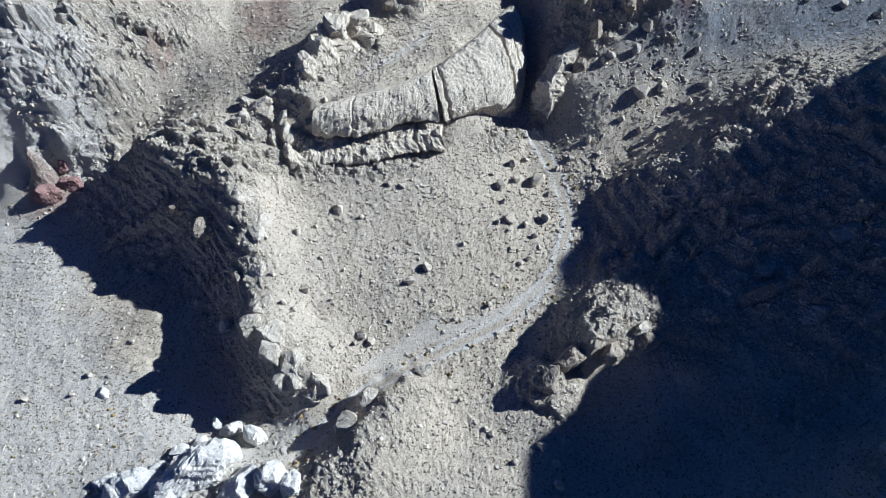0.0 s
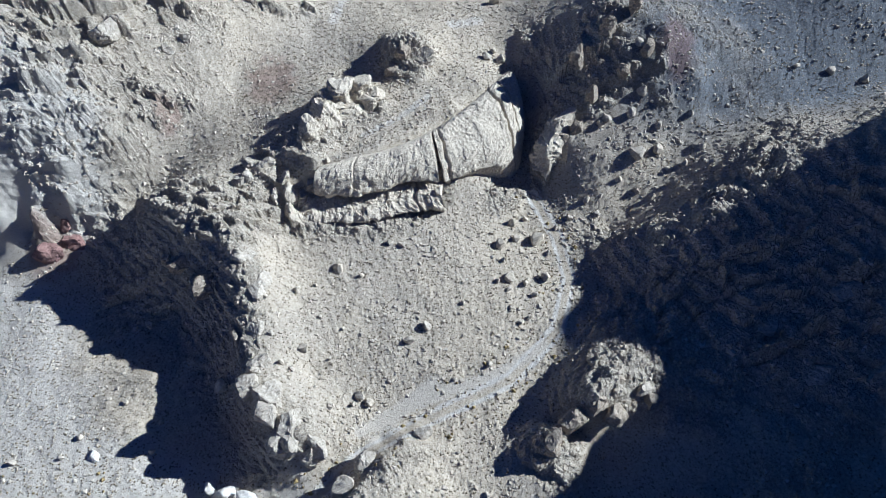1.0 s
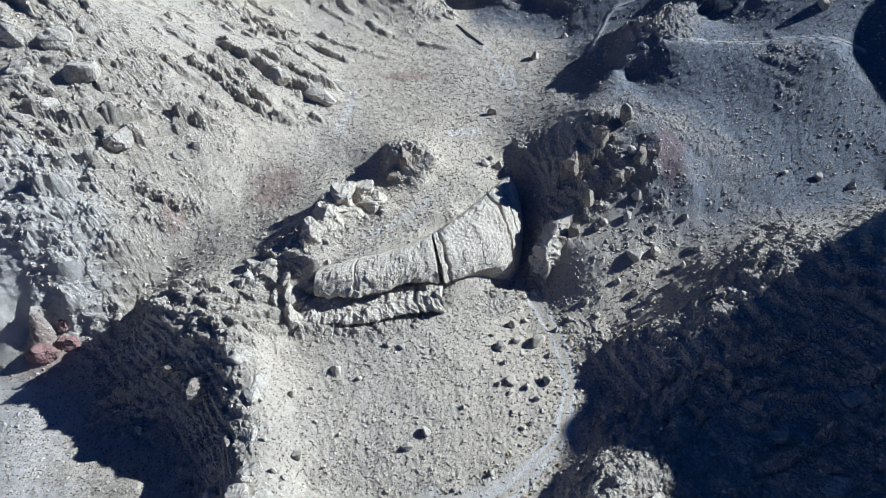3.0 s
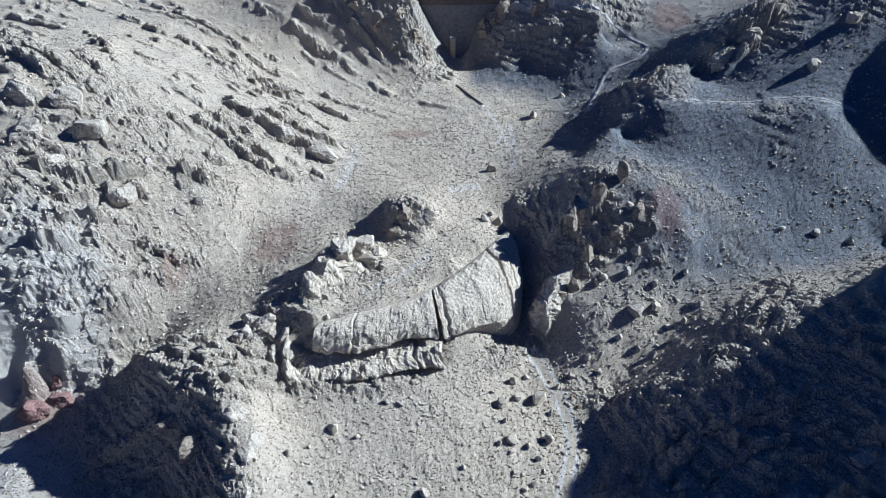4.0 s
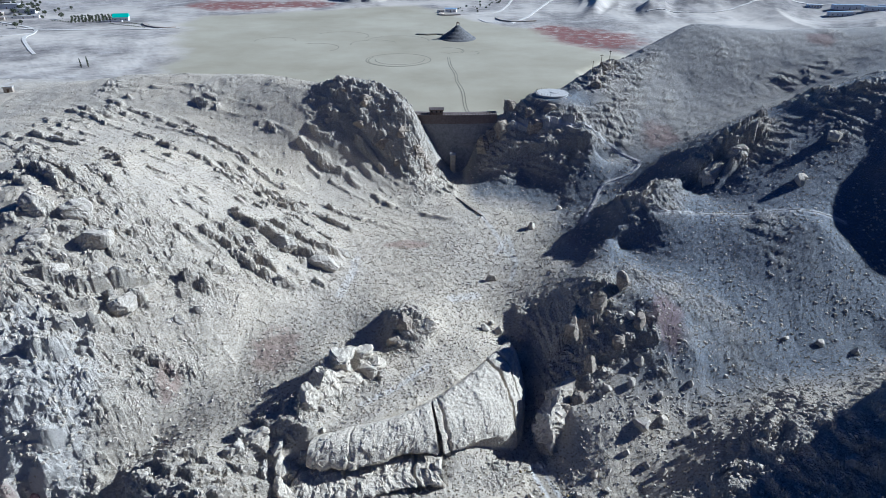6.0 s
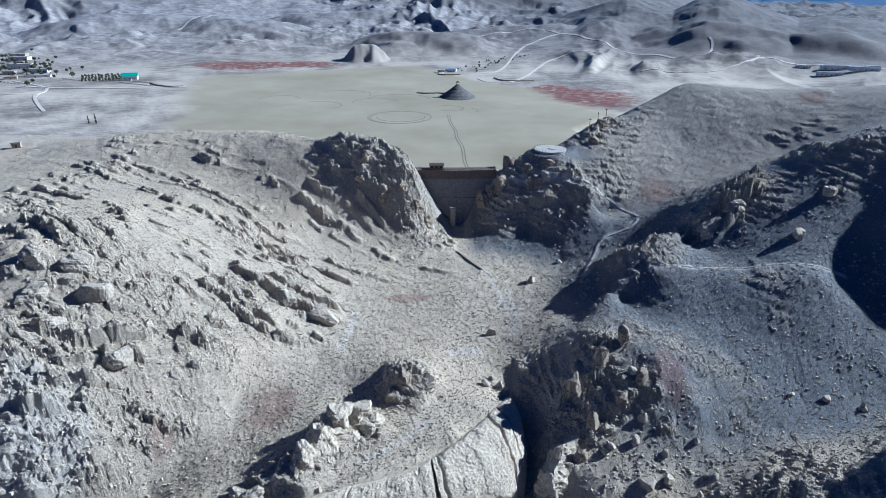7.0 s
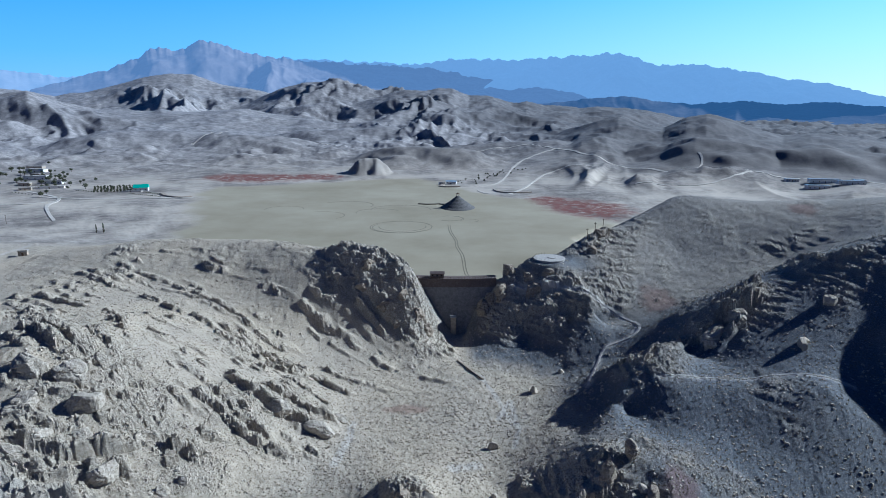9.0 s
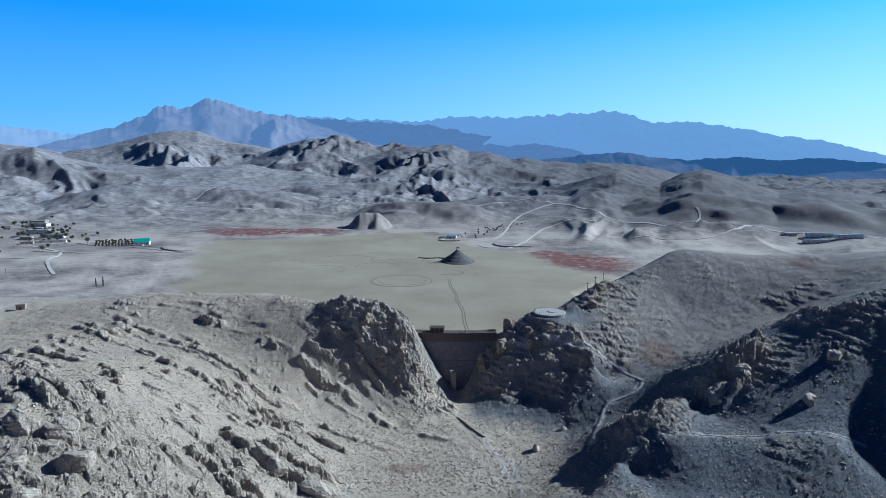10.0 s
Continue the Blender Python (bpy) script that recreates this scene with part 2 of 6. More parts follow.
def base_form(x, y):
    """Height and rockiness of the bare landform near the gorge, smoothly between the lattice's points."""
    u = np.clip((x - CX[0]) / COARSE, 1, len(CX) - 3)
    v = np.clip((y - CY[0]) / COARSE, 1, len(CY) - 3)
    i, j = u.astype(int), v.astype(int)
    u, v = (u - i).astype(np.float32), (v - j).astype(np.float32)

    def taps(t):
        return (-0.5 * t + t * t - 0.5 * t ** 3, 1 - 2.5 * t * t + 1.5 * t ** 3, 0.5 * t + 2 * t * t - 1.5 * t ** 3, -0.5 * t * t + 0.5 * t ** 3)
    out = 0
    for a, p in enumerate(taps(u)):
        for b, q in enumerate(taps(v)):
            out = out + LATTICE[i + a - 1, j + b - 1] * (p * q)[:, None]
    return out[:, 0], out[:, 1]


def off_line(x, y, pts):
    """Distance to a line in plan."""
    best = np.full(x.shape, 1e9)
    for (ax, ay), (bx, by) in zip(pts, pts[1:]):
        ux, uy = bx - ax, by - ay
        t = np.clip(((x - ax) * ux + (y - ay) * uy) / (ux * ux + uy * uy), 0, 1)
        best = np.minimum(best, np.hypot(x - ax - t * ux, y - ay - t * uy))
    return best


def within(x, y, pts):
    """Distance inside (positive) or outside (negative) a closed outline."""
    inside = np.zeros(x.shape, bool)
    for (ax, ay), (bx, by) in zip(pts, pts[1:] + pts[:1]):
        cross = (ay > y) != (by > y)
        inside ^= cross & (x < (bx - ax) * (y - ay) / ((by - ay) or 1e-9) + ax)
    return np.where(inside, 1, -1) * off_line(x, y, pts + pts[:1])


# lists begin
LAKE = [(-211, 452), (-221, 535), (-270, 670), (-269, 729), (-186, 760), (-109, 818), (-30, 835), (11, 757), (59, 661), (97, 633), (114, 570), (137, 535), (157, 508), (111, 444), (110, 396), (62, 345), (32, 322), (-22, 322), (-75, 352), (-150, 395)]
STREAM = [(7, 318), (17, 262), (24, 209), (18, 189), (19, 172), (24, 160), (25, 150), (22, 134)]
TRACKS = [
    (2.1, [(27, 126), (33, 111), (35, 97), (30, 81), (17, 68), (-4, 58), (-20, 49), (-32, 38)]),
    (2.6, [(-2, 67), (-12, 59), (-17, 53)]),
    (2.2, [(26, 77), (14, 69), (1, 65), (-12, 60), (-20, 55)]),
]
# lists end
# ways begin
ROADS = [
    (2.3, [(35, 306), (48, 303), (62, 302), (78, 296), (87, 290), (92, 274), (87, 266), (75, 264), (69, 255), (59, 231)]),
    (1.6, [(78, 211), (95, 211), (123, 206), (143, 198)]),
    (3, [(4, 188), (12, 191)]),
    (3, [(-350, 477), (-323, 477), (-296, 462), (-273, 452), (-257, 446), (-244, 458)]),
    (2, [(-249, 336), (-252, 359), (-271, 410)]),
    (2, [(-37, 189), (-34, 203), (-34, 215)]),
    (1.3, [(22, 220), (28, 234), (29, 211), (26, 199)]),
    (1.3, [(17, 256), (23, 235), (27, 216)]),
    (1.2, [(-23, 134), (-14, 140), (-4, 150)]),
]
# ways end


# ledges of bare rock: how far the ground behind the line steps up, and how far back the step runs out
LEDGES = []


def ledge(drop, back, *pts, jag=1.0):
    LEDGES.append((drop * 0.75, back * 1.7, jag, list(pts)))


# ledges begin
ledge(3, 6, (-60, 308), (-38, 291), (-17, 283))
ledge(2, 4, (-60, 313), (-47, 304), (-34, 294), (-23, 289), (-12, 282))
ledge(3, 4, (-41, 302), (-26, 296), (-15, 289))
ledge(3, 4, (-39, 289), (-23, 284), (-9, 278))
ledge(2.5, 4, (-55, 129), (-43, 123), (-37, 120))
ledge(2.5, 4, (-55, 121), (-46, 117), (-37, 116))
ledge(3, 4, (-40, 125), (-35, 131), (-30, 138))
ledge(2.5, 3, (-37, 141), (-27, 146), (-19, 146))
ledge(3, 4, (-19, 163), (-12, 164), (-4, 165))
ledge(3, 4, (26, 149), (31, 145), (37, 143))
ledge(3, 4, (51, 151), (58, 153), (68, 150))
ledge(2, 4, (62, 143), (71, 146))
ledge(3, 5, (19, 304), (34, 304), (51, 303), (74, 303))
ledge(4, 6, (20, 293), (38, 294), (61, 293), (74, 292))
ledge(4, 5, (79, 330), (99, 360))
ledge(5, 7, (101, 238), (119, 246), (139, 250))
ledge(4, 6, (108, 242), (129, 248), (144, 265))
ledge(3, 5, (73, 247), (77, 218), (94, 248))
ledge(3, 6, (166, 296), (164, 262), (186, 252))
ledge(4, 6, (31, 154), (38, 158), (49, 160), (56, 164))
ledge(3, 5, (41, 171), (49, 172), (57, 170))
ledge(3, 5, (39, 147), (48, 151), (60, 151))
ledge(2.5, 5, (68, 87), (79, 94), (91, 96))
ledge(2.5, 5, (72, 77), (88, 84), (98, 86))
ledge(2, 5, (55, 94), (68, 95))
ledge(2, 5, (89, 105), (103, 110), (111, 111))
ledge(2, 6, (-117, 126), (-106, 131), (-95, 134))
ledge(1.5, 5, (-119, 122), (-107, 122), (-99, 129))
ledge(2.5, 4, (-116, 137), (-108, 143), (-97, 143))
ledge(2, 3, (-87, 117), (-68, 111), (-55, 114))
ledge(2, 3, (-67, 99), (-55, 100))
ledge(5, 7, (-84, 215), (-71, 210), (-60, 207), (-48, 205), (-36, 206), jag=0.6)
ledge(4, 5, (-70, 216), (-58, 213), (-46, 210), (-37, 211), jag=0.6)
ledge(3, 6, (-79, 201), (-70, 196), (-63, 193), (-57, 192), jag=0.7)
# ledges end


def steps_of_rock(x, y):
    """Height added by the ledges, and bare rock along them."""
    up, bare = np.zeros(x.shape), np.zeros(x.shape)
    for k, (drop, back, jag, pts) in enumerate(LEDGES):
        px, py = np.array(pts).T
        lim = back * 2.5
        near = np.where((x > px.min() - lim) & (x < px.max() + lim) & (y > py.min() - lim) & (y < py.max() + lim))[0]
        X, Y = x[near], y[near]
        best, side = np.full(X.shape, 1e9), np.zeros(X.shape)
        along = np.zeros(X.shape)
        run = 0
        total = sum(math.dist(a, b) for a, b in zip(pts, pts[1:]))
        for (ax, ay), (bx, by) in zip(pts, pts[1:]):
            ux, uy = bx - ax, by - ay
            size = math.hypot(ux, uy)
            nx, ny = -uy / size, ux / size
            if nx * ax + ny * ay < 0:
                nx, ny = -nx, -ny
            t = np.clip(((X - ax) * ux + (Y - ay) * uy) / size ** 2, 0, 1)
            d = np.hypot(X - ax - t * ux, Y - ay - t * uy)
            hit = d < best
            best = np.where(hit, d, best)
            side = np.where(hit, np.sign((X - ax) * nx + (Y - ay) * ny) * d, side)
            along = np.where(hit, run + t * size, along)
            run += size
        c, own = cells(X + grain(X / 5, Y / 5, 33), Y + grain(X / 5, Y / 5, 34), 4.2, 35)
        s = side + jag * (1.6 * (own - 0.5) + 1.3 * fbm(X, Y, 7, 3, 36 + k))
        ends = smooth(0, 0.12 * total + 2, along) * smooth(0, 0.12 * total + 2, total - along)
        tall = drop * ends * (1 + jag * (0.5 * fbm(X, Y, 11, 2, 90 + k) - 0.25)) * (1 + jag * (0.4 * own - 0.2))
        rise = smooth(-0.5, 0.5, s) * np.exp(-np.maximum(0, s) / back)
        dip = 0.25 * smooth(-3.5, -0.8, s) * (1 - smooth(-0.8, 0.4, s))
        up[near] += tall * (rise - dip)
        bare[near] = np.maximum(bare[near], ends * np.exp(-np.abs(s) / (0.6 * back + 1)))
    return up, bare


# zones of bedded rock: centre, half sizes, turn and strike in degrees, spacing of the beds and height of their steps
BEDDED = []


def bedded(x, y, rx, ry, turn, strike, gap, high, share=0.0):
    BEDDED.append((x, y, rx, ry, radians(turn), radians(strike), gap, high, share))


bedded(-112, 166, 44, 30, 18, 17, 7.5, 2.7, 0.30)
bedded(-108, 130, 30, 17, 8, 14, 6, 1.3, 0.1)
bedded(-105, 262, 100, 52, -18, -25, 6.5, 1.15, 0.0)
bedded(-150, 225, 50, 30, -40, -38, 9, 1.8, 0.1)
bedded(-32, 294, 36, 17, -20, -32, 5.0, 1.2, 0.3)
bedded(-72, 200, 34, 17, -15, -18, 6, 1.6, 0.0)
bedded(120, 246, 26, 12, 32, 34, 7, 2.6, 0.2)
bedded(86, 92, 44, 26, 16, 22, 7, 2.2, 0.1)
bedded(-70, 103, 32, 15, 20, 14, 4.5, 1.8, 0.2)


def beds_of_rock(x, y):
    """Stepped beds: height added, and how bare the rock is."""
    up, bare = np.zeros(x.shape), np.zeros(x.shape)
    for k, (cx, cy, rx, ry, turn, strike, gap, high, share) in enumerate(BEDDED):
        near = np.where(np.hypot(x - cx, y - cy) < 1.5 * max(rx, ry))[0]
        X, Y = x[near], y[near]
        dx, dy = X - cx, Y - cy
        u, v = (dx * math.cos(turn) + dy * math.sin(turn)) / rx, (-dx * math.sin(turn) + dy * math.cos(turn)) / ry
        mask = smooth(1.15, 0.65, np.hypot(u, v) + 0.3 * fbm(X, Y, 24, 3, 110 + k))
        along = X * math.cos(strike) + Y * math.sin(strike)
        across = -X * math.sin(strike) + Y * math.cos(strike)
        core, own = cells(along + 1.2 * grain(X / 6, Y / 6, 141), across * 1.3, 4.6, 130 + k)
        s = across / gap + 0.55 * fbm(X, Y, 34, 3, 160 + k) + 0.14 * (own - 0.5)
        row = np.floor(s)
        f = s - row
        tall = 0.35 + 1.0 * LOT[(row.astype(int) * 29 + k * 7) & 511]
        seen = smooth(0.05 - share, 0.45 - share, fbm(along * 0.4, across * 1.6, 20, 3, 170 + k) + 0.2) * (0.25 + 1.1 * smooth(0.25, 0.6, own))
        up[near] += mask * seen * high * tall * (smooth(0.0, 0.24, f) - f - 0.2 * smooth(0.86, 0.99, f) + 0.45 * smooth(0.75, 0.1, core) * smooth(0.75, 0.3, f))
        bare[near] = np.maximum(bare[near], mask * np.minimum(1, seen) * (0.35 + 0.65 * smooth(0.6, 0.15, f)))
    return up, bare


# far hills: centre line in plan, height over the plain, half width, gully size
RANGES = []


def hill_range(height, width, gully, *pts):
    RANGES.append((height, width, gully, pts))


# ranges begin
hill_range(21, 30, 90, (-109, 883), (-98, 885))
hill_range(26, 90, 60, (14, 1000), (-23, 1010), (-70, 1018))
hill_range(22, 110, 60, (58, 1149), (124, 1173), (191, 1185))
hill_range(30, 130, 60, (-315, 1210), (-392, 1208))
hill_range(28, 150, 60, (-292, 1420), (-141, 1473))
hill_range(30, 160, 60, (-519, 1246), (-660, 1235))
hill_range(34, 150, 80, (401, 970), (397, 1004))
hill_range(30, 150, 80, (573, 939), (608, 952))
hill_range(36, 300, 100, (-481, 1734), (-657, 1783))
# ranges end


def plain(r):
    return 0.016 * np.maximum(0, r - 760)


# ranges of hills: distance of the crest, run of the slope, gully size, crest line as (azimuth in degrees, height over the lake)
CRESTS = []


def crest(distance, run, gully, *line):
    CRESTS.append((distance, run, gully, np.array(line, float)))


crest(1420, 520, 70, (6, 12), (10.1, 24), (13.6, 54), (15.5, 67), (17.5, 60), (19.3, 52), (21.1, 72), (22.7, 79), (24.5, 71), (26.4, 54), (28.5, 40), (30.5, 46), (32.4, 44), (35.6, 32), (42.9, 22), (48.1, 17))
crest(1080, 200, 60, (17, 12), (19, 16), (20.6, 24), (22.0, 26), (23.4, 20), (25.5, 12), (28, 18), (30.5, 20), (34, 12))
crest(1120, 190, 60, (6.5, 12), (8.5, 20), (10.5, 24), (12.5, 20), (14.5, 12))
crest(2000, 700, 90, (-49.4, 96), (-38.8, 106), (-35.5, 115), (-33.3, 128), (-31.1, 102), (-28.8, 83), (-25.5, 71), (-22.1, 67), (-17.9, 71), (-13.6, 54), (-8.6, 27))
crest(1900, 500, 70, (-8, 20), (-5, 52), (-2, 60), (1, 68), (4, 66), (7, 60), (10, 66), (13, 60), (16, 40))
crest(2250, 750, 75, (-14, 20), (-11.6, 48), (-7.5, 89), (-4.9, 118), (-2.9, 132), (-0.5, 145), (0.8, 139), (2.3, 115), (4.4, 120), (6.2, 106), (7.5, 108), (9.0, 92), (11.5, 89), (13.5, 97), (16.0, 92), (18.8, 75), (23.0, 39))
crest(2750, 800, 90, (-22, 30), (-17.9, 74), (-14.5, 139), (-12.5, 173), (-10.8, 184), (-9.5, 199), (-7.5, 180), (-6.2, 157), (-4.4, 167), (-2.3, 143), (0.8, 127), (6.0, 91), (11.1, 68))
crest(3300, 1100, 130, (-44.6, 78), (-35.4, 164), (-33.3, 149), (-31.5, 131), (-29.1, 153), (-27.3, 181), (-25.3, 220), (-23.2, 242), (-21.5, 239), (-19.2, 195), (-16.9, 174), (-14.5, 147), (-11.6, 114), (-7.5, 57))


def far_hills(x, y, r):
    """Height of the hills over the plain, and how deeply they are cut by gullies."""
    fade = smooth(820, 1250, r)
    z = fade * (15 * np.abs(fbm(x, y, 210, 5, 40, 0.5)) + 6 * smooth(0, 0.6, fbm(x, y, 90, 4, 44)) + 5 * np.abs(fbm(x, y, 60, 4, 46, 0.6)))
    rough = np.zeros(x.shape)
    for k, (height, width, gully, pts) in enumerate(RANGES):
        d = off_line(x, y, pts)
        near = d < width * 1.6
        X, Y = x[near], y[near]
        t = np.clip((d[near] + 0.28 * width * fbm(X, Y, width * 0.9, 3, 60 + k)) / width, 0, 1.2)
        t = np.where(t < 0.12, t * t / 0.24 + 0.06, t)
        hs = height * np.clip(1.06 - t, 0, 1) ** 1.25
        cut = ridged(X + 0.3 * gully * grain(X / gully, Y / gully, 7), Y, gully * 1.6, 3, 80 + k, 0.5)
        hs = hs * (1 + 0.16 * cut * smooth(0.1, 0.5, t))
        rough[near] = np.maximum(rough[near], 0.5 * smooth(0.1, 0.5, hs / height))
        z[near] = np.maximum(z[near], np.maximum(0, hs)) + 0.25 * np.minimum(z[near], np.maximum(0, hs))
    az = np.degrees(np.arctan2(x, y))
    for k, (distance, run, gully, line) in enumerate(CRESTS):
        near = np.where((az > line[0, 0] - 2) & (az < line[-1, 0] + 2) & (r > distance - 1.7 * run) & (r < distance + run))[0]
        X, Y, R, A = x[near], y[near], r[near], az[near]
        side, dn = np.radians(A) * distance / gully, R / gully
        bend = grain(side * 0.3, dn * 0.3, 300 + k)
        spur = 1 - 2.2 * np.abs(grain(side * 0.17 + 0.5 * bend, dn * 0.10, 310 + k))
        rill = 1 - 2.2 * np.abs(grain(side * 0.7 + 0.9 * bend, dn * 0.28, 320 + k))
        wash = 1 - 2.2 * np.abs(grain(side * 1.7 + bend, dn * 0.7, 330 + k))
        top = np.interp(A, line[:, 0], line[:, 1]) * smooth(line[0, 0] - 2, line[0, 0], A) * smooth(line[-1, 0] + 2, line[-1, 0], A)
        top = np.maximum(0, top - plain(np.array([distance]))[0])
        u = (distance - R) / run
        front = np.clip(1 - u / (1.15 + 0.35 * spur), 0, 1)
        form_ = np.where(u > 0, front ** 1.5, np.clip(1 + u / 0.6, 0, 1))
        belly = smooth(0, 0.25, u) * smooth(0, 0.3, front)
        cut = smooth(-0.05, 0.4, fbm(side * 0.13, dn * 0.13, 1, 2, 340 + k)) * belly
        hs = top * (form_ + belly * 0.10 * spur + cut * (0.10 * rill + 0.07 * wash) + 0.05 * belly * fbm(X, Y, gully, 5, 350 + k, 0.6))
        rough[near] = np.maximum(rough[near], smooth(0.15, 0.6, form_) * smooth(14, 40, top) * (0.5 + 0.5 * cut if distance > 1500 else 1.0))
        z[near] = np.maximum(z[near], hs) + 0.3 * np.minimum(z[near], np.maximum(hs, 0))
    return z, rough


def terrain(x, y, detail=True):
    """Height of the ground and its zones at places in plan."""
    x, y = np.asarray(x, float), np.asarray(y, float)
    r = np.hypot(x, y)
    h = np.zeros(x.shape)
    rock = np.zeros(x.shape)
    near = r < 900
    h[near], rock[near] = base_form(x[near], y[near])
    out = smooth(460, 590, r)
    h = h * (1 - out)
    rock = np.clip(rock, 0, 1) * (1 - out)
    lake = smooth(-14, 14, within(x, y, LAKE) + 14 * fbm(x, y, 75, 4, 7)) * smooth(322, 330, y)
    hills, rough = np.zeros(x.shape), np.zeros(x.shape)
    distant = r > 620
    if distant.any():
        hills[distant], rough[distant] = far_hills(x[distant], y[distant], r[distant])
    h = h + (hills + plain(r)) * smooth(620, 800, r) * (1 - lake)
    h = h * (1 - lake * smooth(340, 400, r))
    dam_side = smooth(9, 3, off_line(x, y, STREAM))
    if detail:
        n = r < 700
        X, Y = x[n], y[n]
        up, bare = steps_of_rock(X, Y)
        more, strata = beds_of_rock(X, Y)
        h[n] += up + more
        track = np.zeros(X.shape)
        for width, pts in TRACKS:
            track = np.maximum(track, smooth(width, width * 0.5, off_line(X, Y, pts) + 0.5 * grain(X / 6, Y / 6, 5)))
        calm = (1 - 0.85 * track) * (1 - 0.98 * lake[n])
        k = smooth(0.30, 0.85, rock[n] + 0.30 * fbm(X, Y, 26, 3, 3) + 0.45 * np.maximum(bare, strata))
        k *= (1 - 0.9 * dam_side[n]) * (1 - track)
        d = k * 0.7 * ridged(X + 2 * grain(X / 9, Y / 9, 9), Y, 17, 4, 11, 0.5)
        # beds of rock that step down the slope
        hs = (h[n] + d + 1.3 * fbm(X, Y, 22, 3, 15) + 0.10 * X) / 2.7
        f = hs - np.floor(hs)
        d += k * 1.5 * (smooth(0.30, 0.62, f) - f)
        # joint blocks, flat-topped with sharp edges
        c, own = cells(X + 0.8 * grain(X / 3, Y / 3, 21), Y + 0.8 * grain(X / 3, Y / 3, 22), 3.2, 23)
        d += k * 0.95 * (own - 0.45) * smooth(0.72, 0.52, c)
        c, own = cells(X + 0.3 * grain(X, Y, 24), Y, 1.5, 27)
        d += (0.16 + 0.55 * k) * np.maximum(0, own - 0.45) * 1.6 * smooth(0.5, 0.3, c) * calm
        d += k * 0.22 * ridged(X, Y, 2.6, 2, 29, 0.6)
        d += calm * (0.30 * fbm(X, Y, 9, 3, 31) + (0.10 + 0.10 * k) * fbm(X, Y, 1.5, 2, 35, 0.7))
        rock[n] = k
        h[n] += d * (1 - lake[n])
        pad = smooth(14, 9.5, np.hypot(x - 57, y - 321))
        h = h * (1 - pad) + 15.2 * pad
        brow = smooth(6, 0, off_line(x, y, [(28, 309), (44, 309), (57, 309), (68, 312)]))
        h = np.where(brow > 0, np.minimum(h, 15.0 + 6 * (1 - brow)), h)
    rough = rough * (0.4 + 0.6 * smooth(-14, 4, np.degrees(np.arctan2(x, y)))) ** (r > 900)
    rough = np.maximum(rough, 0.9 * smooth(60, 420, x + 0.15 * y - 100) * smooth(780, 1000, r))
    return h, rock, lake, rough


